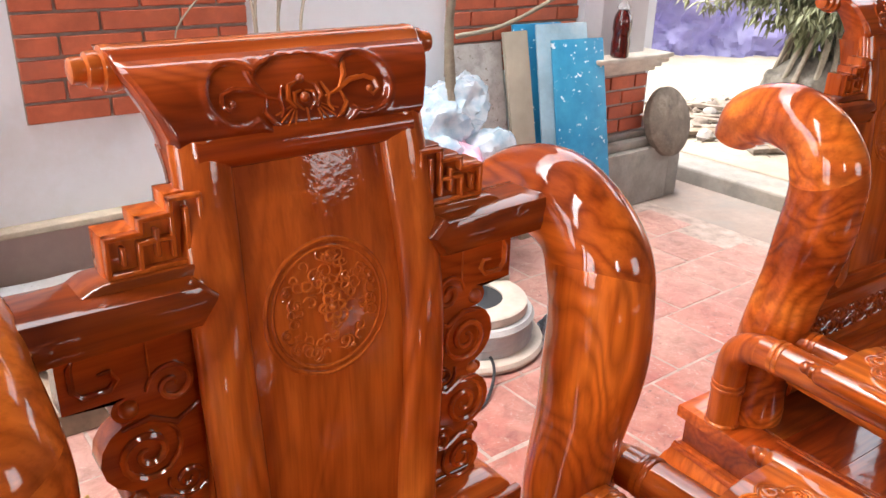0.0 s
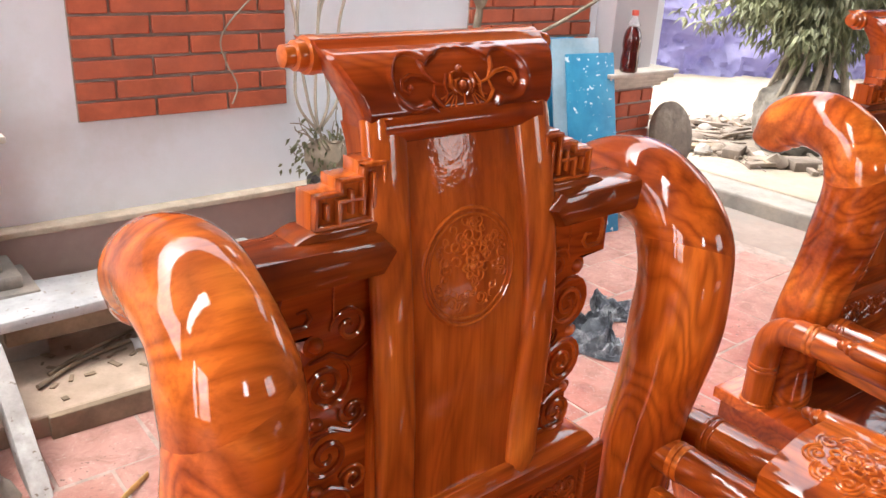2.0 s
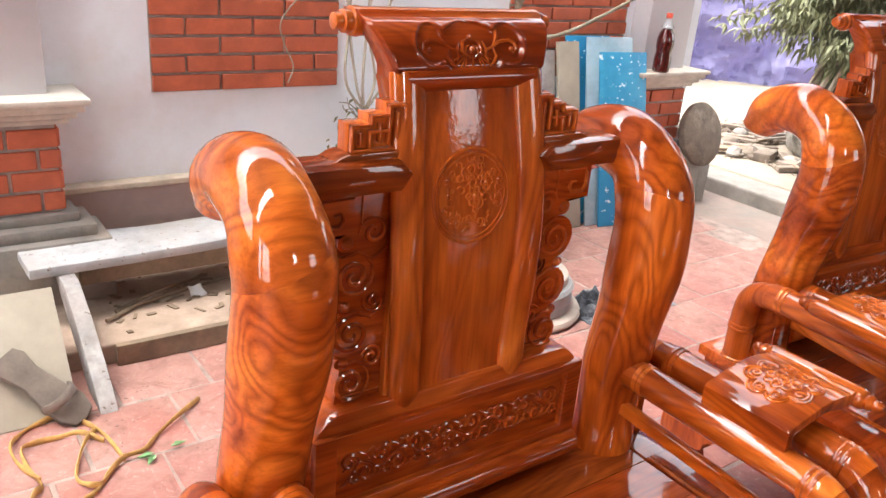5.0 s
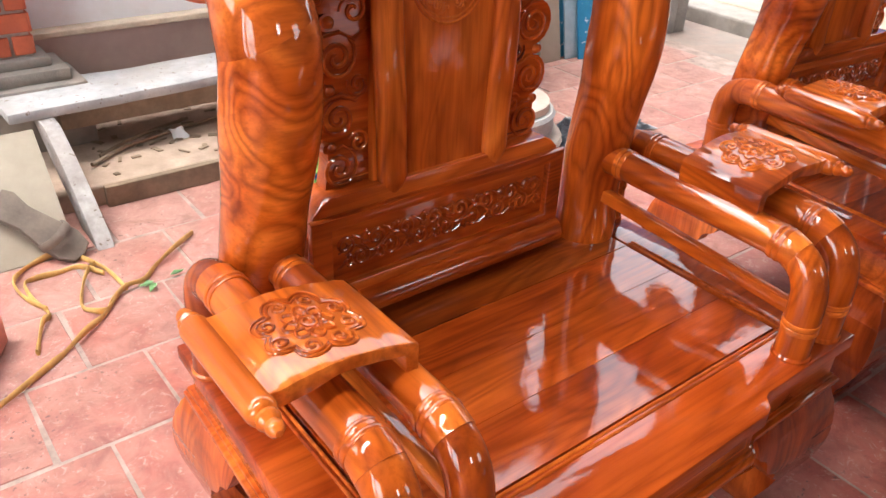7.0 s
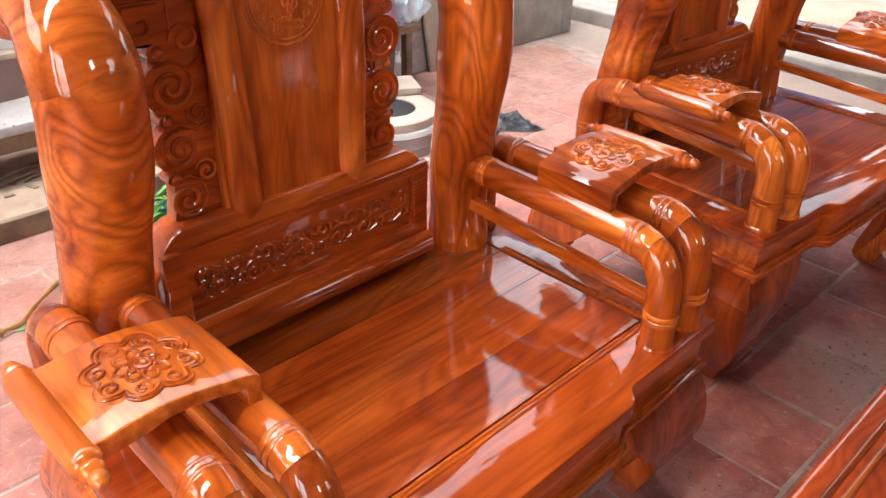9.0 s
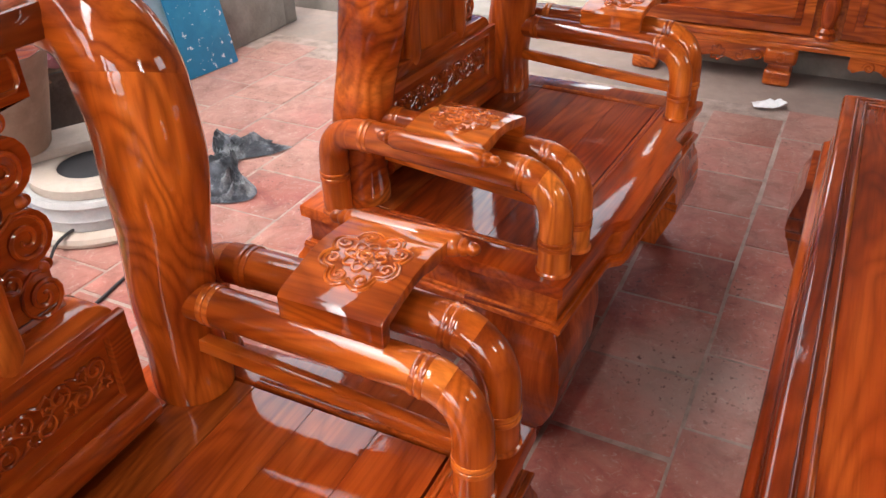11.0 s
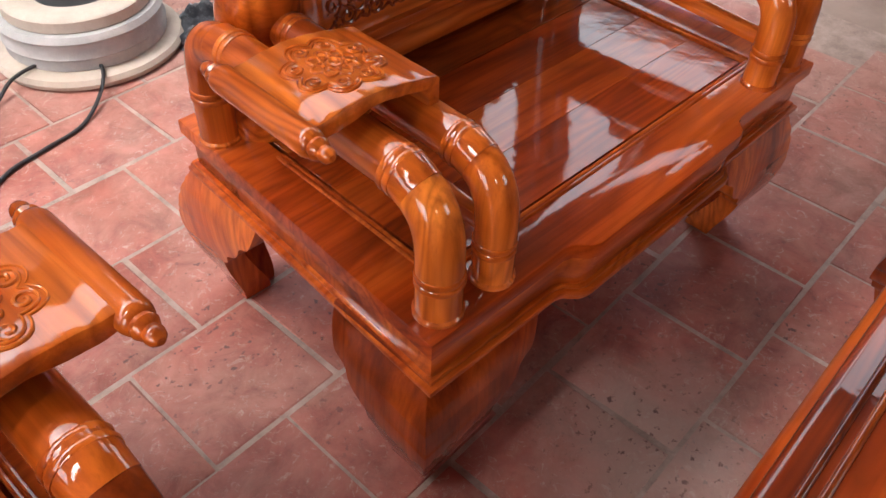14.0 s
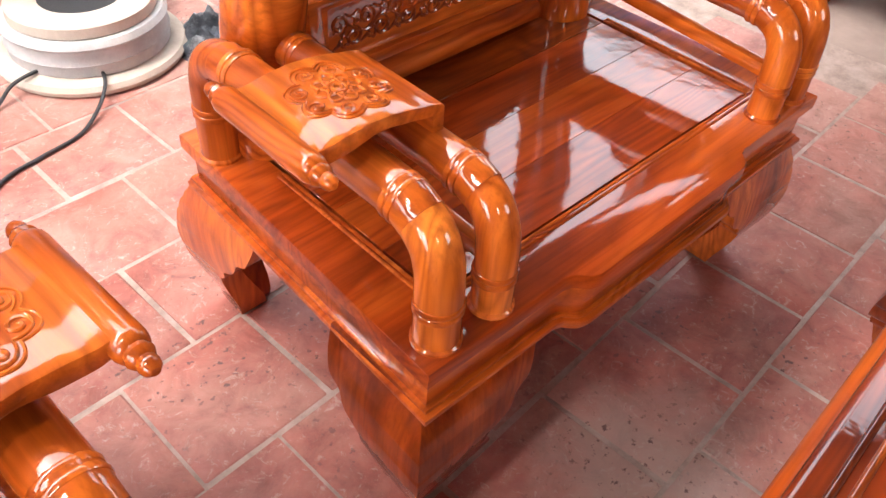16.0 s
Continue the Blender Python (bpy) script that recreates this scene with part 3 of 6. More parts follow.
def floor_tiles():
    pitch, joint = 0.247, 0.0068
    starts = {-1: 0.141, 0: 0.045, 1: 0.169, 2: 0.038, 3: 0.182, 4: 0.084, 5: 0.215}
    floor = bpy.data.objects["floor"]
    shapes = []
    for k in range(6):
        bm = box(-pitch / 2 + joint / 2, pitch / 2 - joint / 2, -pitch / 2 + joint / 2, pitch / 2 - joint / 2, -0.02, 0.0, 0.003, 1)
        for v in bm.verts:
            v.co.x += random.uniform(-0.0018, 0.0018)
            v.co.y += random.uniform(-0.0018, 0.0018)
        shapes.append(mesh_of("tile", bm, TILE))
    near = 0
    rest = bmesh.new()
    for j in range(-15, 11):
        off = starts.get(j, 0.06 + (0.5 * pitch if j % 2 else 0))
        for i in range(-17, 13):
            cx, cy = off + (i + 0.5) * pitch, (j + 0.5) * pitch
            if cx > 2.86 - pitch / 2 or cx < -4 or cy > 2.5 or cy < -3.5:
                continue
            m = pose(cx + random.uniform(-0.002, 0.002), cy + random.uniform(-0.002, 0.002), random.uniform(-0.0012, 0.0), random.uniform(-0.25, 0.25), random.uniform(-0.25, 0.25), random.uniform(-0.6, 0.6))
            if -0.75 < cx < 2.86 and -0.3 < cy < 2.1 and near < 300:
                ob = new("tile", random.choice(shapes))
                ob.matrix_basis = m
                ob.parent = floor
                near += 1
            else:
                k = random.choice(shapes).copy()
                k.transform(m)
                rest.from_mesh(k)
                bpy.data.meshes.remove(k)
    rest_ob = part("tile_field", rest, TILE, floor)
    rest_ob["kind"] = "stuff"

# ---------------------------------------------------------------- armchairs
SEAT_Z = 0.40


def mirror(bm, side):
    if side < 0:
        bm.transform(Matrix.Diagonal((-1, 1, 1, 1)))
        bmesh.ops.reverse_faces(bm, faces=bm.faces)
    return bm


def spiral(cx, cz, r, turns=1.6, start=0.0, hand=1, r_end=0.12, n=26):
    out = []
    for k in range(n + 1):
        f = k / n
        a = start + hand * f * turns * 2 * math.pi
        rr = r * (1 - f) + r * r_end * f
        out.append((cx + rr * math.cos(a), cz + rr * math.sin(a)))
    return out


def relief(strokes, lift, thick=0.0028, flat=1.0, n=6):
    """Carved strokes: lists of (u, v), laid on a surface by lift(u, v) -> point."""
    bm = bmesh.new()
    for s in strokes:
        w = thick
        if isinstance(s[-1], float):
            s, w = s[:-1], s[-1]
        pts = [Vector(lift(u, v)) for u, v in s]
        m = len(pts) - 1
        rad = [w * (0.45 + 0.55 * min(1, 4 * min(k, m - k) / max(1, m))) for k in range(m + 1)]
        tube(pts, rad, n, flat, True, bm)
    return bm


def beads(spots, lift, bm, squash=0.6):
    for u, v, r in spots:
        one = bmesh.new()
        bmesh.ops.create_icosphere(one, subdivisions=2, radius=r)
        join(bm, one, Matrix.Translation(lift(u, v)))
    return bm


def flower(cx, cz, r, petals=7, seed=0):
    out = []
    for p in range(petals):
        a = 2 * math.pi * p / petals + seed
        c, s = math.cos(a), math.sin(a)
        loop = []
        for k in range(9):
            b = math.pi * k / 8
            lx, lz = r * (0.35 + 0.65 * math.sin(b)), r * 0.32 * math.cos(b)
            loop.append((cx + lx * c - lz * s, cz + lx * s + lz * c))
        out.append(loop)
    return out


def scalloped(cx, cz, ru, rv, lobes, depth, n=72):
    out = []
    for k in range(n + 1):
        a = 2 * math.pi * k / n
        f = 1 + depth * abs(math.sin(a * lobes / 2)) - depth / 2
        out.append((cx + ru * f * math.cos(a), cz + rv * f * math.sin(a)))
    return out


def arm_column(side):
    line = [(0.602, 0.398, 0.055), (0.603, 0.45, 0.054), (0.599, 0.53, 0.055), (0.584, 0.63, 0.057), (0.566, 0.73, 0.059), (0.558, 0.81, 0.060),
            (0.563, 0.870, 0.059), (0.590, 0.916, 0.057), (0.637, 0.940, 0.054), (0.686, 0.939, 0.051), (0.722, 0.920, 0.047), (0.742, 0.893, 0.041),
            (0.748, 0.878, 0.032), (0.750, 0.870, 0.015)]
    pts = smooth_line(line, 6)
    rad = [p[2] + 0.0012 * math.sin(i * 0.55) + 0.0009 * math.sin(i * 0.23 + 1) for i, p in enumerate(pts)]
    place = [(0.330 - 0.022 * min(1.0, max(0.0, (p[1] - 0.45) / 0.4)), p[0], p[1]) for p in pts]
    halves = []
    for keep in (1, -1):
        bm = mirror(tube(place, rad, 32), side)
        bmesh.ops.bisect_plane(bm, geom=bm.verts[:] + bm.edges[:] + bm.faces[:], plane_co=(side * 0.31, 0.575, 0.868), plane_no=(keep * side * 0.35, keep * 0.15, keep * 0.9), clear_outer=True)
        bmesh.ops.holes_fill(bm, edges=[e for e in bm.edges if e.is_boundary])
        halves.append(bm)
    return halves


OUTER_X, INNER_X, RAIL_Z = 0.401, 0.315, 0.572


def bar(side, x, line, r=0.031, n=6):
    pts = smooth_line(line, n)
    return tube([(side * x, y, z) for y, z in pts], [r] * len(pts), 22)


def band(side, x, y, z, axis, r=0.031, width=0.010):
    q = Vector(axis).to_track_quat("Z", "Y").to_matrix().to_4x4()
    prof = [(r - 0.002, -width), (r + 0.0015, -width * 0.9), (r + 0.0025, -width * 0.55), (r + 0.0015, -width * 0.15), (r - 0.0005, 0.0),
            (r + 0.0015, width * 0.15), (r + 0.0025, width * 0.55), (r + 0.0015, width * 0.9), (r - 0.002, width)]
    return lathe(prof, 26, Matrix.Translation((side * x, y, z)) @ q)


def plate_top(x):
    """Height of the arm plate's wavy upper face at |x|."""
    knots = [(0.306, 0.622), (0.310, 0.627), (0.33, 0.632), (0.36, 0.6385), (0.385, 0.643), (0.41, 0.6445), (0.44, 0.6425), (0.465, 0.639), (0.486, 0.640)]
    for (a, za), (b, zb) in zip(knots, knots[1:]):
        if x <= b:
            f = max(0.0, (x - a) / (b - a))
            f = f * f * (3 - 2 * f) * 0.5 + f * 0.5
            return za + (zb - za) * f
    return knots[-1][1]


def arm_plate(side):
    xs = [0.306 + 0.180 * k / 30 for k in range(31)]
    top = [(x, plate_top(x)) for x in xs]
    low = [(x, plate_top(x) - 0.017 - 0.006 * math.sin(max(0.0, (x - 0.40) / 0.086) * math.pi)) for x in xs[::-1] if x > 0.323]
    outline = top + [(0.488, 0.622)] + low + [(0.322, 0.590), (0.306, 0.588)]
    return mirror(slab(outline, 0.264, 0.408, 0.003, "y"), side)


def plate_scroll(side):
    prof = []
    ends = ((0.226, 0.004), (0.230, 0.008), (0.235, 0.0095), (0.240, 0.0085), (0.242, 0.0105), (0.247, 0.0128), (0.252, 0.0115), (0.254, 0.0140), (0.259, 0.0160), (0.264, 0.0165))
    for y, r in ends + ((0.336, 0.0165),) + tuple((0.672 - y, r) for y, r in ends[::-1]):
        prof.append((r, y))
    bm = lathe(prof, 20, Matrix.Rotation(radians(-90), 4, "X"))
    bm.transform(Matrix.Translation((0.486, 0, 0.627)))
    return mirror(bm, side)


def plate_rosette(side):
    cx, cy = 0.395, 0.336
    strokes = [scalloped(cx, cy, 0.053, 0.051, 8, 0.22), scalloped(cx, cy, 0.047, 0.045, 8, 0.25)]
    strokes += flower(cx, cy, 0.028, 8)
    strokes += [spiral(cx, cy, 0.012, 2.0) + [0.0024]]
    for k in range(8):
        a = 2 * math.pi * (k + 0.5) / 8
        strokes.append(spiral(cx + 0.042 * math.cos(a), cy + 0.040 * math.sin(a), 0.0100, 1.3, a, 1 if k % 2 else -1, 0.2, 14))
    lift = lambda u, v: (u, v, plate_top(u) + 0.0006)
    bm = relief(strokes, lift, 0.0021)
    beads([(cx + 0.0135 * math.cos(2 * math.pi * k / 10), cy + 0.0135 * math.sin(2 * math.pi * k / 10), 0.0026) for k in range(10)], lift, bm)
    return mirror(bm, side)


def cabriole_leg(sx, front):
    """A bracket leg: two arms of an L that bulge outwards and draw in to a foot."""
    rows = [(0.318, 0.000, 0.205, 0.175, 0.040), (0.300, 0.004, 0.208, 0.180, 0.038), (0.275, 0.013, 0.210, 0.186, 0.036), (0.250, 0.020, 0.209, 0.187, 0.036), (0.238, 0.022, 0.205, 0.183, 0.036), (0.230, 0.023, 0.192, 0.170, 0.036),
            (0.220, 0.024, 0.184, 0.163, 0.036), (0.205, 0.0255, 0.182, 0.161, 0.037), (0.190, 0.026, 0.173, 0.152, 0.038), (0.176, 0.026, 0.150, 0.134, 0.040), (0.166, 0.0255, 0.138, 0.124, 0.041), (0.150, 0.024, 0.134, 0.120, 0.042), (0.138, 0.023, 0.116, 0.106, 0.043), (0.125, 0.021, 0.106, 0.098, 0.044),
            (0.100, 0.016, 0.100, 0.092, 0.046), (0.070, 0.008, 0.092, 0.086, 0.048), (0.040, -0.001, 0.082, 0.078, 0.050), (0.015, -0.006, 0.074, 0.070, 0.051), (0.0, -0.007, 0.070, 0.066, 0.051)]
    dense = smooth_line(rows, 3)
    bm = bmesh.new()
    rings = []
    for z, b, wx, wy, t in dense:
        bx = b
        x0, y0 = 0.438 + bx, (0.140 - bx)
        poly = [(x0, y0), (x0 - wx, y0 + 0.25 * bx), (x0 - wx, y0 + t), (x0 - t, y0 + t), (x0 - t, y0 + wy), (x0 - 0.25 * bx, y0 + wy)]
        rings.append([bm.verts.new((x, y, max(0.0, z))) for x, y in poly])
    for a, c in zip(rings, rings[1:]):
        for k in range(6):
            bm.faces.new((a[k], a[(k + 1) % 6], c[(k + 1) % 6], c[k]))
    bm.faces.new(rings[0])
    bm.faces.new(rings[-1][::-1])
    corner = [e for e in bm.edges if {tuple(v.co) for v in e.verts} and any(e.verts[0] is rings[i][0] and e.verts[1] is rings[i + 1][0] or e.verts[1] is rings[i][0] and e.verts[0] is rings[i + 1][0] for i in range(len(rings) - 1))]
    bmesh.ops.bevel(bm, geom=corner, offset=0.004, segments=2, profile=0.5, affect="EDGES")
    for v in bm.verts:
        v.co.y += 0.035 * max(0.0, 1 - v.co.z / 0.20) ** 1.5
    if not front:
        for v in bm.verts:
            v.co.y -= 0.080 * (1 - v.co.z / 0.318) ** 1.3
            v.co.x -= 0.018 + 0.025 * (1 - v.co.z / 0.318) ** 1.3
        bm.transform(Matrix.Translation((0, 0.83, 0)) @ Matrix.Diagonal((1, -1, 1, 1)))
    if sx < 0:
        bm.transform(Matrix.Diagonal((-1, 1, 1, 1)))
    if front:
        for v in bm.verts:
            v.co.x += 0.028 * max(0.0, 1 - v.co.z / 0.18) ** 1.4
    return bm


def seat_outline(grow=0.0):
    hw, hb, yb, yf, yc = 0.446 + grow, 0.424 + grow, 0.690 + grow, 0.126 - grow, 0.100 - grow
    bow = [(-0.212, yf - 0.001), (-0.199, yf - 0.005), (-0.184, yc + 0.005), (-0.170, yc)]
    return [(-hb, yb), (-hw, yf)] + bow + [(-x, y) for x, y in bow[::-1]] + [(hw, yf), (hb, yb)]


def frame_ring(outline, x0, x1, y0, y1, z0, z1):
    """A board with a rectangular opening; outline runs from back left round the front to back right."""
    inner = [(x0, y1), (x0, y0), (x1, y0), (x1, y1)]
    bm = bmesh.new()
    o = {z: [bm.verts.new((x, y, z)) for x, y in outline] for z in (z0, z1)}
    i = {z: [bm.verts.new((x, y, z)) for x, y in inner] for z in (z0, z1)}
    n = len(outline)
    for k in range(n):
        bm.faces.new((o[z0][k], o[z0][(k + 1) % n], o[z1][(k + 1) % n], o[z1][k]))
    for k in range(4):
        bm.faces.new((i[z0][k], i[z0][(k + 1) % 4], i[z1][(k + 1) % 4], i[z1][k]))
    for z in (z0, z1):
        bm.faces.new([o[z][0], o[z][1], i[z][1], i[z][0]])
        bm.faces.new([*o[z][1:n - 1], i[z][2], i[z][1]])
        bm.faces.new([o[z][n - 2], o[z][n - 1], i[z][3], i[z][2]])
        bm.faces.new([o[z][n - 1], o[z][0], i[z][0], i[z][3]])
    bmesh.ops.recalc_face_normals(bm, faces=bm.faces)
    rim = [e for e in bm.edges if abs(e.verts[0].co.z - z1) < 1e-6 and abs(e.verts[1].co.z - z1) < 1e-6 and len(e.link_faces) == 2 and any(abs(f.normal.z) < 0.5 for f in e.link_faces)]
    bmesh.ops.bevel(bm, geom=rim, offset=0.004, segments=2, profile=0.5, affect="EDGES")
    return bm


BACK_LINE = [(0.56, 0.604), (0.60, 0.607), (0.66, 0.6095), (0.73, 0.608), (0.80, 0.6095), (0.86, 0.6135), (0.92, 0.621), (0.97, 0.6295), (1.02, 0.640), (1.055, 0.648), (1.085, 0.658), (1.108, 0.673), (1.125, 0.694), (1.14, 0.706)]


def back_y(z):
    """Depth of the splat's front face at height z: an S that rolls back at the top."""
    k = max(0, min(len(BACK_LINE) - 2, sum(z > p[0] for p in BACK_LINE) - 1))
    (a, ya), (b, yb) = BACK_LINE[k], BACK_LINE[k + 1]
    za, pa = BACK_LINE[max(0, k - 1)]
    zb, pb = BACK_LINE[min(len(BACK_LINE) - 1, k + 2)]
    ma, mb = (yb - pa) / (b - za) * (b - a), (pb - ya) / (zb - a) * (b - a)
    f = min(1.0, max(0.0, (z - a) / (b - a)))
    return ya * (2 * f**3 - 3 * f**2 + 1) + ma * (f**3 - 2 * f**2 + f) + yb * (3 * f**2 - 2 * f**3) + mb * (f**3 - f**2)


def back_w(z):
    knots = [(0.60, 0.128), (0.72, 0.128), (0.84, 0.124), (0.94, 0.119), (1.015, 0.117), (1.043, 0.119), (1.062, 0.125), (1.08, 0.131), (1.10, 0.140), (1.114, 0.147), (1.128, 0.151)]
    for (a, ya), (b, yb) in zip(knots, knots[1:]):
        if z <= b:
            f = max(0.0, (z - a) / (b - a))
            return ya + (yb - ya) * f
    return knots[-1][1]


def loft_board(z0, z1, half, front, thick, n=24, m=1, bev=0.004):
    """A board that follows the splat's curve: half width half(z), front face front(z), thickness thick."""
    bm = bmesh.new()
    rings = []
    for k in range(n + 1):
        z = z0 + (z1 - z0) * k / n
        w, y = half(z), front(z)
        rings.append([bm.verts.new(p) for p in ((-w, y, z), (w, y, z), (w, y + thick, z), (-w, y + thick, z))])
    for a, b in zip(rings, rings[1:]):
        for k in range(4):
            bm.faces.new((a[k], a[(k + 1) % 4], b[(k + 1) % 4], b[k]))
    bm.faces.new(rings[0][::-1])
    bm.faces.new(rings[-1])
    bmesh.ops.recalc_face_normals(bm, faces=bm.faces)
    if bev:
        longs = [e for e in bm.edges if abs(e.verts[0].co.z - e.verts[1].co.z) > 1e-4 and len(e.link_faces) == 2 and e.calc_face_angle(0) > 0.6]
        bmesh.ops.bevel(bm, geom=longs, offset=bev, segments=2, profile=0.5, affect="EDGES")
    return bm


def stile(side):
    pts, rad = [], []
    for k in range(41):
        z = 0.580 + (1.058 - 0.580) * k / 40
        pts.append((side * (0.102 - 0.004 * math.cos((z - 0.6) * 12)), back_y(z) + 0.009, z))
        rad.append(0.0255 * min(1.0, 0.12 + (z - 0.580) * 30))
    return tube(pts, rad, 18, 0.55)


def bracket_outline():
    pts = [(0.112, 0.612), (0.112, 0.925), (0.238, 0.925), (0.238, 0.860), (0.190, 0.858)]
    for cz, r, cx in ((0.848, 0.012, 0.190), (0.800, 0.036, 0.180), (0.7565, 0.0072, 0.194), (0.715, 0.0335, 0.181), (0.6735, 0.0075, 0.194)):
        for k in range(9):
            a = math.pi / 2 - math.pi * k / 8
            pts.append((cx + r * math.cos(a), cz + r * math.sin(a)))
    pts += [(0.194, 0.650), (0.200, 0.612)]
    return pts


def bracket_carving(side):
    s = []
    for cz, h in ((0.800, 1), (0.715, -1), (0.640, 1)):
        s.append(spiral(0.177, cz, 0.031, 1.9, 2.2, h) + [0.0036])
        s.append(spiral(0.145, cz - 0.040, 0.018, 1.6, 0.4, -h) + [0.0030])
        s.append([(0.128, cz + 0.035), (0.150, cz + 0.022), (0.172, cz + 0.034), (0.196, cz + 0.030)] + [0.0030])
    s.append([(0.180, 0.908), (0.224, 0.908), (0.228, 0.900), (0.228, 0.880), (0.222, 0.872), (0.200, 0.872), (0.194, 0.880), (0.198, 0.889), (0.208, 0.888)] + [0.0030])
    s.append([(0.168, 0.912), (0.168, 0.872)] + [0.0022])
    s.append(spiral(0.150, 0.860, 0.022, 1.5, 0, 1) + [0.0030])
    s.append([(0.125, 0.622), (0.192, 0.622)] + [0.0025])
    out = [("carved_scroll", mirror(relief([q], lambda u, v: (u, 0.6345, v), 0.003), side)) for q in s]
    for u, v, r in ((0.188, 0.848, 0.009), (0.188, 0.757, 0.008), (0.188, 0.673, 0.008)):
        out.append(("carved_bead", mirror(beads([(u, v, r)], lambda a, b: (a, 0.637, b), bmesh.new()), side)))
    return out


def step_fret(side):
    outline = [(0.108, 0.964), (0.108, 1.026), (0.138, 1.026), (0.138, 1.013), (0.163, 1.013), (0.163, 1.002), (0.190, 1.002), (0.190, 0.964)]
    return mirror(slab(outline, 0.640, 0.668, 0.003, "y"), side)


def fret_frame(side):
    w = 0.0042
    bm = bmesh.new()
    def strip(a, b):
        x0, x1 = min(a[0], b[0]) - w / 2, max(a[0], b[0]) + w / 2
        z0, z1 = min(a[1], b[1]) - w / 2, max(a[1], b[1]) + w / 2
        join(bm, box(x0, x1, 0.632, 0.6405, z0 + 0.008, z1 + 0.008, 0.001, 1))
    loop = [(0.111, 0.960), (0.111, 1.014), (0.135, 1.014), (0.135, 1.002), (0.160, 1.002), (0.160, 0.991), (0.187, 0.991), (0.187, 0.960), (0.111, 0.960)]
    for a, b in zip(loop, loop[1:]):
        strip(a, b)
    for a, b in (((0.135, 0.968), (0.135, 1.002)), ((0.123, 0.972), (0.123, 1.004)), ((0.148, 0.971), (0.148, 0.991)), ((0.162, 0.962), (0.162, 0.983)), ((0.175, 0.969), (0.175, 0.981)), ((0.135, 0.983), (0.160, 0.983))):
        strip(a, b)
    return mirror(bm, side)


CREST_Z = 1.086


def cartouche_edge(u, v):
    """Signed distance from the cartouche's scalloped edge: negative inside."""
    a = math.atan2(v / 0.031, u / 0.050)
    r = math.hypot(u / 0.050, v / 0.031)
    middle = (r - 1 - 0.045 * abs(math.sin(a * 6))) * 0.036
    lobe = math.hypot((abs(u) - 0.061) / 1.12, v - 0.006) - 0.0225
    return min(middle, lobe)


def crest_front(z):
    """The crest's foot slopes back into the splat's frame."""
    return back_y(z) + 0.015 * min(1.0, max(0.0, (1.064 - z) / 0.022))


def crest_face():
    """The crest's front with the carved field sunk into it."""
    bm = bmesh.new()
    nu, nv = 150, 58
    grid = {}
    for j in range(nv + 1):
        z = 1.041 + 0.081 * j / nv
        w = back_w(z) - 0.0015
        for i in range(nu + 1):
            u = w * (2 * i / nu - 1)
            d = cartouche_edge(u, z - CREST_Z)
            sink = 0.0058 * min(1.0, max(0.0, 0.5 - d / 0.0032))
            lip = 0.0016 * math.exp(-((d - 0.0035) / 0.0022) ** 2)
            rim = min(1.0, (w - abs(u)) / 0.004, j / 12, (nv - j) / 3)
            grid[i, j] = bm.verts.new((u, crest_front(z) + 0.0015 - rim * (0.0075 + lip) + sink * rim, z))
    for j in range(nv):
        for i in range(nu):
            bm.faces.new((grid[i, j], grid[i + 1, j], grid[i + 1, j + 1], grid[i, j + 1]))
    return bm


def crest_carving():
    """Tendrils curling into the side lobes and a spread blossom over a fan of leaves: (name, mesh) pairs."""
    lift = lambda u, v: (u, back_y(v) - 0.0012, v)
    cz = CREST_Z
    out, bloom = [], []
    for h in (-1, 1):
        s = [[(h * 0.020, cz - 0.003), (h * 0.034, cz + 0.001), (h * 0.048, cz + 0.008), (h * 0.064, cz + 0.010), (h * 0.074, cz + 0.006), (h * 0.076, cz - 0.002), (h * 0.070, cz - 0.006), (h * 0.066, cz - 0.002)] + [0.0026],
             [(h * 0.036, cz + 0.003), (h * 0.044, cz + 0.012), (h * 0.047, cz + 0.022), (h * 0.041, cz + 0.020)] + [0.0030],
             [(h * 0.036, cz + 0.001), (h * 0.040, cz - 0.010), (h * 0.034, cz - 0.018), (h * 0.028, cz - 0.022)] + [0.0024],
             [(h * 0.019, cz + 0.009), (h * 0.024, cz - 0.001), (h * 0.022, cz - 0.010), (h * 0.026, cz - 0.016)] + [0.0020]]
        tendril = relief(s, lift, 0.0026)
        beads([(h * 0.067, cz - 0.001, 0.0034)], lift, tendril)
        out.append(("carved_tendril", tendril))
        for k in range(4):
            a = -0.35 - 0.33 * k
            bloom.append([(h * (0.009 + 0.006 * math.cos(a)), cz - 0.006 + 0.006 * math.sin(a)), (h * (0.010 + 0.022 * math.cos(a)), cz - 0.006 + 0.022 * math.sin(a))] + [0.0021])
        bloom.append([(h * 0.002, cz + 0.012), (h * 0.013, cz + 0.008), (h * 0.016, cz - 0.002), (h * 0.010, cz - 0.010)] + [0.0026])
        bloom.append([(h * 0.002, cz + 0.004), (h * 0.009, cz + 0.002), (h * 0.010, cz - 0.006), (h * 0.003, cz - 0.012)] + [0.0022])
    bloom.append([(0, cz - 0.028), (0, cz - 0.010)] + [0.0026])
    blossom = relief(bloom, lift, 0.0026)
    beads([(0, cz + 0.013, 0.0042), (0, cz - 0.002, 0.0050)], lift, blossom)
    return out + [("carved_blossom", blossom)]


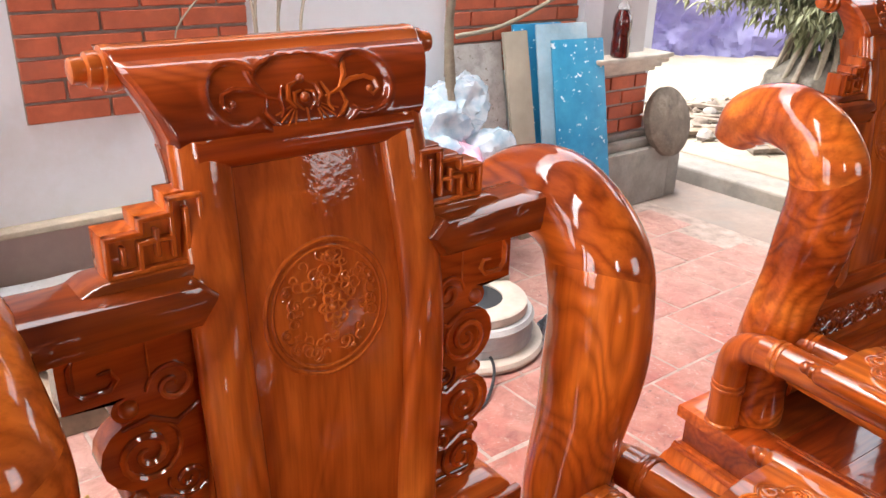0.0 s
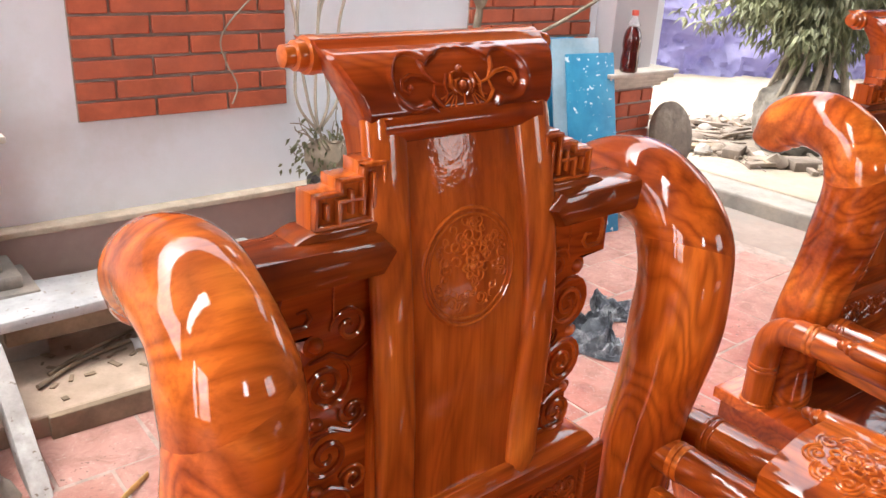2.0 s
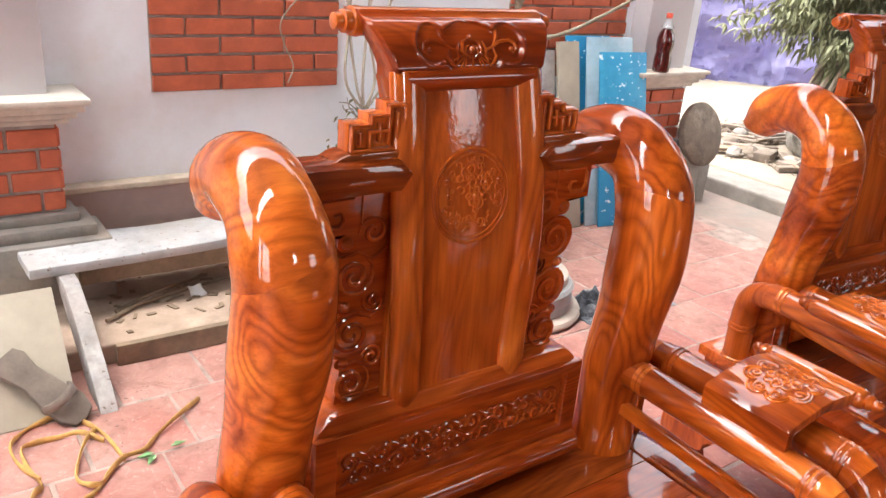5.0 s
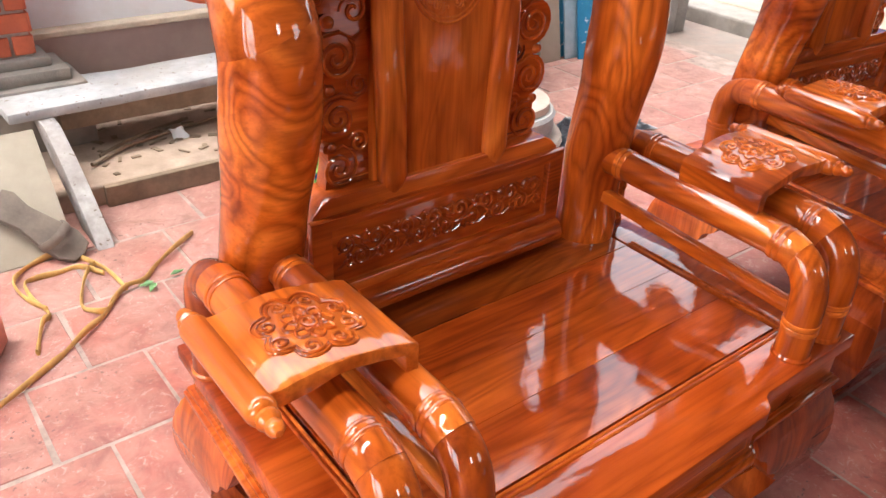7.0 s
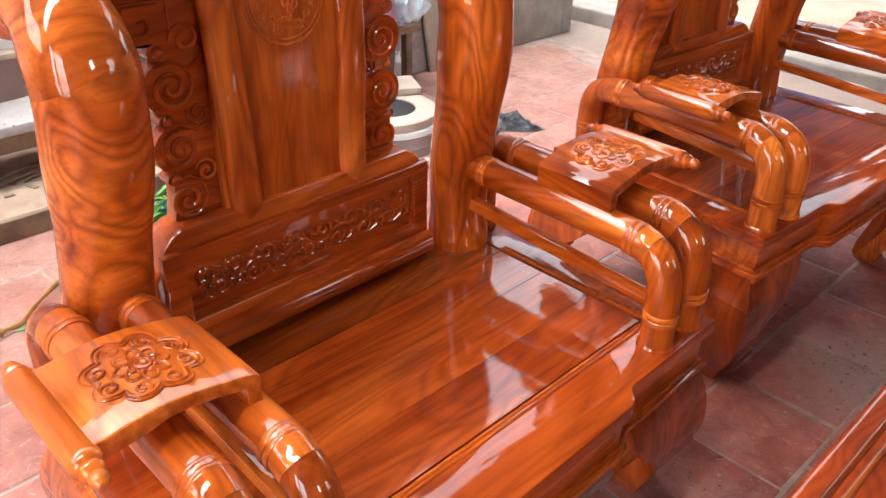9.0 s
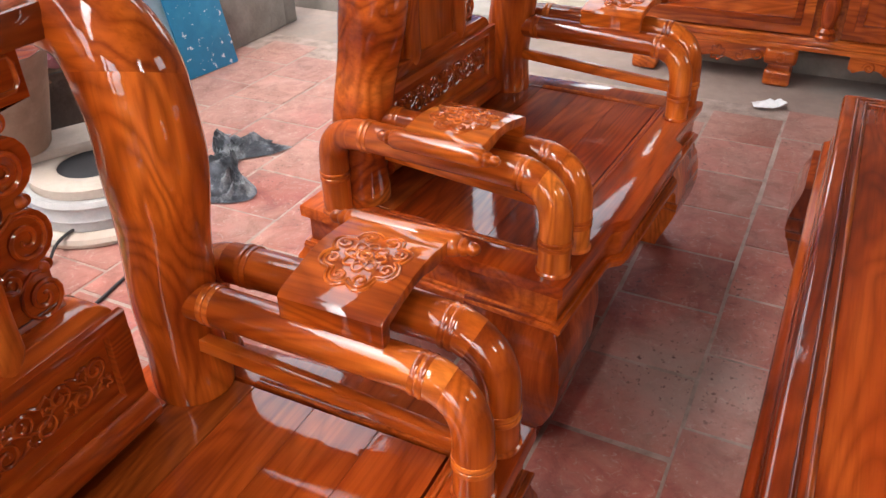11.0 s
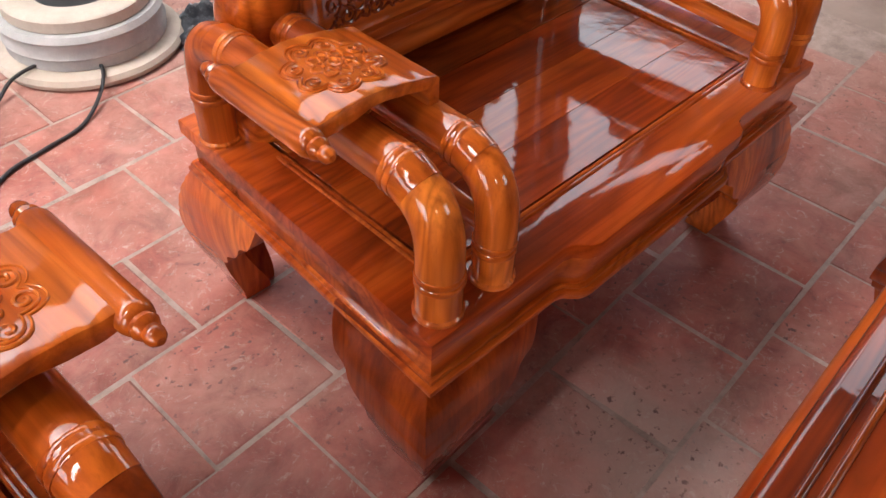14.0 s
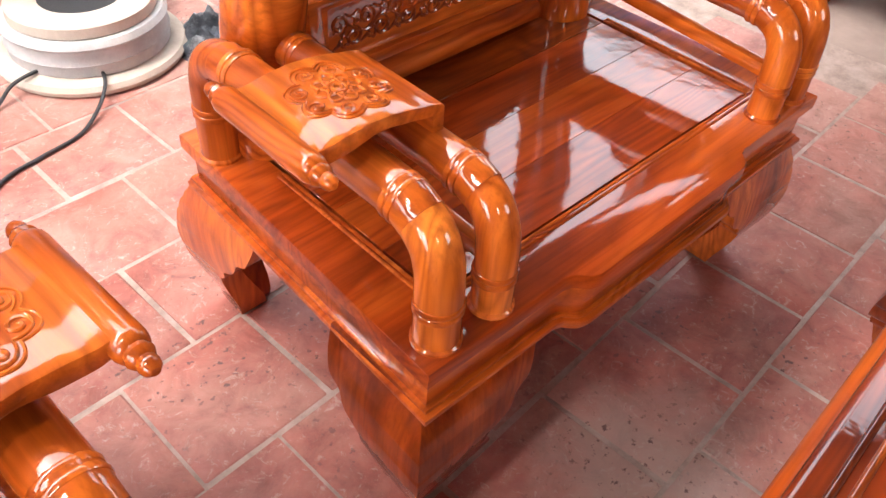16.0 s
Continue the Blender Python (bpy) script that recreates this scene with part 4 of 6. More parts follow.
def medallion():
    lift = lambda u, v: (u, back_y(v) + 0.0095, v)
    cz = 0.892
    c = lambda r: [(r * math.cos(2 * math.pi * k / 48), cz + r * math.sin(2 * math.pi * k / 48)) for k in range(49)]
    s = [c(0.065) + [0.0026], c(0.058) + [0.0018]]
    rng = random.Random(5)
    for k in range(84):
        a, r = rng.uniform(0, 6.28), 0.052 * math.sqrt(rng.random())
        s.append(spiral(r * math.cos(a), cz + r * math.sin(a), rng.uniform(0.004, 0.009), rng.uniform(0.6, 1.3), rng.uniform(0, 6), rng.choice((-1, 1)), 0.3, 12) + [rng.uniform(0.0009, 0.0017)])
    s += [f + [0.0019] for f in flower(0.004, cz, 0.014, 6)]
    bm = relief(s, lift, 0.0025)
    beads([(0.004, cz, 0.0042)] + [(0.05 * math.cos(a), cz + 0.05 * math.sin(a), 0.0028) for a in (0.4, 1.5, 2.6, 3.9, 5.2)], lift, bm)
    return bm


def vine_carving():
    lift = lambda u, v: (u, 0.6075, v)
    s = []
    cz = 0.518
    for k in range(-7, 8):
        u = k * 0.0268
        up = 1 if k % 2 else -1
        s.append(spiral(u, cz + up * 0.012, 0.017, 1.4, -up * 1.5, up, 0.2, 16) + [0.0030])
        s.append([(u - 0.014, cz - up * 0.026), (u, cz - up * 0.018), (u + 0.012, cz - up * 0.028)] + [0.0030])
        s += [f + [0.0022] for f in flower(u + 0.010, cz - up * 0.016, 0.010, 5, k)]
    s.append([(0.0268 * 7.4 * (k / 20 - 1), cz + 0.010 * math.sin(k * 0.785)) for k in range(41)] + [0.0026])
    return relief(s, lift, 0.003)


def armchair():
    c = thing("armchair", "glossy red-brown carved hardwood armchair on the red tiled floor", "armchair", "row of carved armchairs")
    part("seat_frame", frame_ring(seat_outline(), -0.358, 0.358, 0.208, 0.606, 0.376, SEAT_Z), WOOD_SEAT, c)
    for g in (0.0035, 0.0115):
        x, ya, yb = 0.358 + g, 0.208 - g, 0.517
        for a, b in (((-x, ya), (x, ya)), ((-x, ya), (-x, yb)), ((x, ya), (x, yb))):
            part("seat_bead", tube([(*a, SEAT_Z - 0.0006), (*b, SEAT_Z - 0.0006)], [0.0030, 0.0030], 8), WOOD_X, c)
    for k in range(4):
        y0, y1 = (0.212 + k * 0.1012, 0.313 + k * 0.1012) if k < 3 else (0.516, 0.603)
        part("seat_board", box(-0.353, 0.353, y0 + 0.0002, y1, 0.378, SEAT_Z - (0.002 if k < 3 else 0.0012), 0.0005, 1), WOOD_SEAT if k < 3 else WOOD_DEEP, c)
    part("apron", slab(seat_outline(-0.012), 0.318, 0.377, 0.002, "z"), WOOD_X, c)
    mould = bmesh.new()
    for g, z0, z1 in ((-0.006, 0.312, 0.320), (0.001, 0.302, 0.313), (-0.004, 0.293, 0.303)):
        join(mould, slab(seat_outline(g), z0, z1, 0.003, "z"))
    part("moulding", mould, WOOD_X, c)
    fp = frame_ring([(-0.164, 0.369), (-0.164, 0.327), (0.164, 0.327), (0.164, 0.369)], -0.154, 0.154, 0.336, 0.360, -0.124, -0.1115)
    fp.transform(Matrix.Rotation(radians(90), 4, "X") @ Matrix.Identity(4))
    part("apron_panel", fp, WOOD_X, c)
    lift = lambda u, v: (u, 0.1160, v)
    s = []
    for k in range(-6, 7):
        s.append(spiral(k * 0.0235, 0.348, 0.0095, 1.3, 0, 1 if k % 2 else -1, 0.2, 10) + [0.0018])
    part("apron_carving", relief(s, lift, 0.002, 1.0, 5), WOOD_X, c)
    for sx in (-1, 1):
        low, high = arm_column(sx)
        column = part("arm_column", low, WOOD_PALE if sx > 0 else WOOD_FIGURE, c)
        part("column_scroll", high, WOOD_CURL if sx > 0 else WOOD_FIGURE, column)
        outer = part("outer_rail", bar(sx, OUTER_X, [(0.194, 0.559), (0.221, 0.570), (0.27, RAIL_Z), (0.40, RAIL_Z), (0.50, RAIL_Z), (0.558, 0.570)], 0.029), WOOD_Y, c)
        part("front_post", bar(sx, OUTER_X, [(0.162, SEAT_Z - 0.002), (0.162, 0.45), (0.163, 0.50), (0.170, 0.53), (0.184, 0.551), (0.208, 0.566)], 0.0285), WOOD_POST, c)
        part("rear_post", bar(sx, OUTER_X, [(0.611, SEAT_Z - 0.002), (0.611, 0.46), (0.610, 0.515), (0.602, 0.545), (0.583, 0.563), (0.551, 0.571)], 0.028), WOOD_POST, c)
        inner = part("inner_rail", bar(sx, INNER_X, [(0.190, 0.555), (0.217, 0.564), (0.27, 0.566), (0.40, 0.567), (0.50, 0.568), (0.58, 0.568)], 0.0265), WOOD_Y, c)
        part("inner_post", bar(sx, INNER_X, [(0.158, SEAT_Z - 0.002), (0.158, 0.45), (0.159, 0.50), (0.166, 0.527), (0.180, 0.547), (0.204, 0.561)], 0.026), WOOD_POST, c)
        for x, y, z, ax, r in ((OUTER_X, 0.223, 0.569, (0, 1, 0.12), 0.0285), (INNER_X, 0.219, 0.563, (0, 1, 0.12), 0.026), (OUTER_X, 0.162, 0.458, (0, 0, 1), 0.028), (INNER_X, 0.158, 0.455, (0, 0, 1), 0.0255),
                              (OUTER_X, 0.611, 0.478, (0, 0, 1), 0.0275), (INNER_X, 0.518, 0.568, (0, 1, 0), 0.026), (OUTER_X, 0.525, RAIL_Z, (0, 1, 0), 0.0285)):
            part("ring", band(sx, x, y, z, ax, r), WOOD_Y, c)
        for x, y, r in ((OUTER_X, 0.162, 0.0285), (INNER_X, 0.158, 0.026), (OUTER_X, 0.611, 0.028)):
            part("collar", lathe([(r + 0.003, SEAT_Z - 0.001), (r + 0.003, SEAT_Z + 0.004), (r, SEAT_Z + 0.007)], 24, Matrix.Translation((sx * x, y, 0))), WOOD_Z, c)
        sl = box(-0.009, 0.009, 0, 0.385, -0.011, 0.011, 0.002)
        sl.transform(Matrix.Translation((sx * INNER_X, 0.176, 0.474)) @ Matrix.Rotation(radians(3.5), 4, "X"))
        part("lower_slat", sl, WOOD_Y, c)
        plate = part("arm_plate", arm_plate(sx), WOOD_Y, c)
        part("scroll", plate_scroll(sx), WOOD_Y, plate)
        part("rosette", plate_rosette(sx), WOOD_Y, plate, "carved rosette")
        for front in (True, False):
            part("leg", cabriole_leg(sx, front), WOOD_Z, c)
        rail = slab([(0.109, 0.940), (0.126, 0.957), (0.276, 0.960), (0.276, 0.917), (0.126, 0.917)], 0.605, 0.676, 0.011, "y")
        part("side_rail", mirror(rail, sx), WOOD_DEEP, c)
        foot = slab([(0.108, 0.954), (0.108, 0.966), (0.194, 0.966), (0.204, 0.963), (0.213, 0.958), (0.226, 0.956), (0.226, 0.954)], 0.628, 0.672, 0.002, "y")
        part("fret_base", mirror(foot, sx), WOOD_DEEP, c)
        fret = part("step_fret", step_fret(sx), WOOD_Z, c)
        part("fret_moulding", fret_frame(sx), WOOD_Z, fret)
        br = part("side_bracket", mirror(slab(bracket_outline(), 0.636, 0.662, 0.0, "y"), sx), WOOD_X, c)
        for name, bm in bracket_carving(sx):
            part(name, bm, WOOD_X, br)
        part("stile", stile(sx), WOOD_GOLD, c)
    low = [(-0.256, SEAT_Z - 0.002), (-0.256, 0.545), (-0.246, 0.565), (-0.236, 0.590), (-0.222, 0.604), (-0.205, 0.612), (0.205, 0.612), (0.222, 0.604), (0.236, 0.590), (0.246, 0.565), (0.256, 0.545), (0.256, SEAT_Z - 0.002)]
    rail = part("lower_rail", slab(low, 0.609, 0.668, 0.004, "y"), WOOD_X, c)
    fr = frame_ring([(-0.246, 0.585), (-0.246, 0.450), (0.246, 0.450), (0.246, 0.585)], -0.212, 0.212, 0.470, 0.566, -0.6095, -0.597)
    fr.transform(Matrix.Rotation(radians(90), 4, "X"))
    part("rail_frame", fr, WOOD_X, rail)
    part("base_roll", tube([(-0.245, 0.603, 0.428), (0.245, 0.603, 0.428)], [0.024, 0.024], 20), WOOD_X, rail)
    part("vine_carving", vine_carving(), WOOD_X, rail)
    part("splat_panel", loft_board(0.605, 1.042, lambda z: 0.086, lambda z: back_y(z) + 0.010, 0.016, 48), WOOD_PANEL, c)
    part("splat_back", loft_board(0.600, 1.050, back_w, lambda z: back_y(z) + 0.016, 0.038), WOOD_GOLD, c)
    part("medallion", medallion(), WOOD_PANEL, c, "round carved medallion")
    part("panel_header", tube([(-0.106, back_y(1.04) + 0.012, 1.049), (0.106, back_y(1.04) + 0.012, 1.049)], [0.0165, 0.0165], 16), WOOD_CREST, c)
    crest = part("crest", loft_board(1.040, 1.129, back_w, crest_front, 0.040, 40), WOOD_CREST, c)
    part("crest_face", crest_face(), WOOD_CREST, crest)
    for name, bm in crest_carving():
        part(name, bm, WOOD_CREST, crest)
    prof = [(0.006, -0.203), (0.0105, -0.201), (0.0115, -0.192), (0.0105, -0.189), (0.0145, -0.187), (0.0155, -0.179), (0.0145, -0.176), (0.0185, -0.174), (0.0195, -0.166), (0.0185, -0.160)]
    full = prof + [(0.018, 0.0)] + [(r, -z) for r, z in prof[::-1]]
    full = [(r, z * 0.87) for r, z in full]
    roll = lathe(full, 22, Matrix.Translation((0, 0.714, 1.113)) @ Matrix.Rotation(radians(90), 4, "Y"))
    part("crest_roll", roll, WOOD_X, crest)
    return c


chair = armchair()
chair.matrix_basis = pose(0.1825, 0.0043, 0, 0, 0, 0.5)
copy_thing(chair, pose(1.375, 0.056, 0, 0, 0, -3.1))

# ---------------------------------------------------------------- coffee table
def coffee_table():
    t = thing("coffee_table", "glossy red-brown hardwood coffee table with bulging legs", "table")
    x0, x1, y0, y1 = -0.05, 1.745, -1.05, -0.142
    part("tabletop", box(x0, x1, y0, y1, 0.468, 0.500, 0.010, 3), WOOD_CREST, t)
    for g in (0.030, 0.046):
        for a, b in (((x0 + g, y1 - g), (x1 - g, y1 - g)), ((x0 + g, y0 + g), (x1 - g, y0 + g)), ((x0 + g, y0 + g), (x0 + g, y1 - g)), ((x1 - g, y0 + g), (x1 - g, y1 - g))):
            part("bead", tube([(*a, 0.4995), (*b, 0.4995)], [0.0045, 0.0045], 10), WOOD_DEEP, t)
    part("frieze", box(x0 + 0.016, x1 - 0.016, y0 + 0.016, y1 - 0.014, 0.405, 0.469, 0.004), WOOD_CREST, t)
    m = bmesh.new()
    rings = []
    for g, z in ((-0.014, 0.410), (-0.004, 0.404), (0.000, 0.396), (0.001, 0.388), (0.006, 0.381), (0.012, 0.377), (0.016, 0.370), (0.016, 0.360), (0.012, 0.351), (0.008, 0.344)):
        rings.append([m.verts.new((x, y, z)) for x, y in ((x0 - g, y0 - g), (x1 + g, y0 - g), (x1 + g, y1 + g), (x0 - g, y1 + g))])
    for a, b in zip(rings, rings[1:]):
        for k in range(4):
            m.faces.new((a[k], a[(k + 1) % 4], b[(k + 1) % 4], b[k]))
    m.faces.new(rings[0])
    m.faces.new(rings[-1])
    part("moulding", m, WOOD_CREST, t)
    apron = [(x0 + 0.2, 0.345), (x0 + 0.2, 0.26)]
    for k in range(25):
        f = k / 24
        apron.append((x0 + 0.26 + f * (x1 - x0 - 0.52), 0.275 + 0.02 * math.cos(f * 4 * math.pi)))
    apron += [(x1 - 0.2, 0.26), (x1 - 0.2, 0.345)]
    part("apron", slab(apron, y1 - 0.010, y1 + 0.014, 0.0, "y"), WOOD_CREST, t)
    part("apron", slab(apron, y0 - 0.014, y0 + 0.010, 0.0, "y"), WOOD_CREST, t)
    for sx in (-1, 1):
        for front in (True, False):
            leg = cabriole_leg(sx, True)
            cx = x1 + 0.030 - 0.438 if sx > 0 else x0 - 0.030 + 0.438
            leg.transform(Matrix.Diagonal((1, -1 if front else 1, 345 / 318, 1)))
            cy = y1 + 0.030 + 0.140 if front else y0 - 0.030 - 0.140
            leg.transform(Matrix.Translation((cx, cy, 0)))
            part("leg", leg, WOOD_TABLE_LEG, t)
    return t


# ---------------------------------------------------------------- cabinet
def lowered(bm, dz=-0.055):
    bm.transform(Matrix.Translation((0, 0, dz)))
    return bm


def cabinet():
    c = thing("cabinet", "low carved red-brown hardwood cabinet on block feet", "cabinet")
    xf, y0, y1 = 3.06, -1.35, 0.66
    part("carcass", lowered(box(xf + 0.03, 3.46, y0, y1, 0.205, 0.86, 0.004)), WOOD_DEEP, c)
    m = bmesh.new()
    for g, z0, z1 in ((0.022, 0.195, 0.215), (0.012, 0.215, 0.232), (0.02, 0.232, 0.245), (0.02, 0.835, 0.86), (0.03, 0.86, 0.885)):
        join(m, box(xf + 0.03 - g, 3.46 + g, y0 - g, y1 + g, z0, z1, 0.005))
    part("moulding", lowered(m), WOOD_Y, c)
    bays = [(0.64, -0.02), (-0.10, -0.66), (-0.74, -1.33)]
    for a, b in bays:
        d = part("door", lowered(box(xf + 0.012, xf + 0.034, b + 0.012, a - 0.012, 0.255, 0.825, 0.004)), WOOD_Y, c)
        fr = frame_ring([(b + 0.05, 0.79), (b + 0.05, 0.29), (a - 0.05, 0.29), (a - 0.05, 0.79)], b + 0.075, a - 0.075, 0.315, 0.765, -xf - 0.012, -xf + 0.002)
        fr.transform(Matrix(((0, 0, -1, 0), (1, 0, 0, 0), (0, 1, 0, 0), (0, 0, 0, 1))))
        part("door_frame", lowered(fr), WOOD_Y, d)
        cy, cz = (a + b) / 2, 0.54
        lift = lambda u, v: (xf + 0.012, u, v)
        s = [scalloped(cy, cz, 0.13, 0.15, 10, 0.12) + [0.004], scalloped(cy, cz, 0.11, 0.13, 10, 0.12) + [0.003]]
        s += [f + [0.005] for f in flower(cy, cz, 0.06, 8)]
        part("door_carving", lowered(relief(s, lift, 0.004)), WOOD_Y, d)
        ap = [(b + 0.06, 0.196), (b + 0.06, 0.15)]
        for k in range(21):
            f = k / 20
            ap.append((b + 0.08 + f * (a - b - 0.16), 0.115 + 0.025 * abs(math.sin(f * 3 * math.pi)) + 0.02 * abs(2 * f - 1)))
        ap += [(a - 0.06, 0.15), (a - 0.06, 0.196)]
        apron = part("apron", lowered(slab(ap, xf + 0.016, xf + 0.04, 0.0, "x")), WOOD_Y, c)
        s = []
        for h in (-1, 1):
            s.append(spiral(cy + h * 0.15, 0.160, 0.022, 1.6, 0, h) + [0.004])
            s.append(spiral(cy + h * 0.085, 0.150, 0.020, 1.5, 2, -h) + [0.004])
            s.append([(cy + h * 0.05, 0.135), (cy + h * 0.10, 0.175), (cy + h * 0.19, 0.185)] + [0.003])
        s += [f + [0.004] for f in flower(cy, 0.15, 0.03, 7)]
        part("apron_carving", lowered(relief(s, lambda u, v: (xf + 0.016, u, v), 0.004)), WOOD_Y, apron)
    for y in (-0.06, -0.70):
        prof = [(0.034, 0.25), (0.036, 0.262), (0.028, 0.27), (0.034, 0.282), (0.022, 0.295), (0.030, 0.33), (0.033, 0.37), (0.026, 0.42), (0.020, 0.47), (0.027, 0.52), (0.033, 0.62), (0.026, 0.70), (0.020, 0.74), (0.034, 0.775), (0.036, 0.80), (0.034, 0.826)]
        part("turned_column", lowered(lathe(prof, 20, Matrix.Translation((xf + 0.006, y, 0)))), WOOD_Z, c)
    for y in (0.585, 0.075, -0.62, -1.27):
        for x in (xf + 0.03, 3.42):
            f = box(x - 0.048, x + 0.048, y - 0.05, y + 0.05, 0.0, 0.062, 0.014, 3)
            join(f, box(x - 0.040, x + 0.040, y - 0.042, y + 0.042, 0.055, 0.085, 0.008))
            join(f, box(x - 0.046, x + 0.050, y - 0.060, y + 0.060, 0.080, 0.146, 0.018, 3))
            if x < 3.2:
                join(f, relief([q + [0.004] for q in flower(y, 0.031, 0.022, 6)] + [spiral(y, 0.112, 0.024, 1.6) + [0.004]], lambda u, v: (xf - 0.017, u, v), 0.004))
            part("foot", f, WOOD_Y, c)
    return c


coffee_table()
cabinet().matrix_basis = pose(0.035, 0.005, 0)


# ---------------------------------------------------------------- along the wall
def leaning(name, label, category, width, height, thick, mat, x, y_foot, y_top, rz=0.0, z0=0.0, roll=0.0):
    """A sheet that stands on its lower edge and leans back against something."""
    lean = math.degrees(math.asin(max(-1, min(1, (y_top - y_foot) / height))))
    bm = box(-width / 2, width / 2, 0, thick, 0, height, 0.003)
    for v in bm.verts:
        v.co.x += 0.004 * math.sin(v.co.z * 7 + width * 30)
    ob = part(name, bm, mat)
    ob.matrix_basis = pose(x, y_foot, z0 + 0.001, -lean, roll, rz)
    return tagged(ob, label, category)


def leaf_mesh(bm, at, q, length, width, bend=0.25):
    pts = [(-0.0, 0, 0), (width / 2, length * 0.4, 0.004), (0, length, -bend * length), (-width / 2, length * 0.4, 0.004)]
    vs = [bm.verts.new(Vector(at) + q @ Vector(p)) for p in pts]
    mid = bm.verts.new(Vector(at) + q @ Vector((0, length * 0.45, -0.006)))
    for a, b in ((0, 1), (1, 2), (2, 3), (3, 0)):
        bm.faces.new((vs[a], vs[b], mid))


def leafy(bm, centre, radii, count, length, width, rng, droop=0.5):
    for k in range(count):
        a, u = rng.uniform(0, 2 * math.pi), rng.uniform(-1, 1)
        r = rng.random() ** 0.45
        n = 0.75 + 0.5 * noise.noise(Vector((math.cos(a) * 2, math.sin(a) * 2, u * 2)))
        p = (centre[0] + radii[0] * r * n * math.cos(a) * math.sqrt(1 - u * u), centre[1] + radii[1] * r * n * math.sin(a) * math.sqrt(1 - u * u), centre[2] + radii[2] * r * n * u)
        q = Euler((rng.uniform(-0.6, 0.5) - droop, rng.uniform(-0.5, 0.5), a - math.pi / 2 + rng.uniform(-0.7, 0.7))).to_quaternion()
        leaf_mesh(bm, p, q, length * rng.uniform(0.6, 1.2), width * rng.uniform(0.7, 1.2))


def rough_stone(r, rng, squash=0.7):
    bm = bmesh.new()
    bmesh.ops.create_icosphere(bm, subdivisions=2, radius=r)
    off = Vector((rng.uniform(0, 50), rng.uniform(0, 50), 0))
    for v in bm.verts:
        v.co *= 1 + 0.55 * noise.noise(v.co * (2.2 / r) * 0.6 + off)
        v.co.z *= squash
    return bm


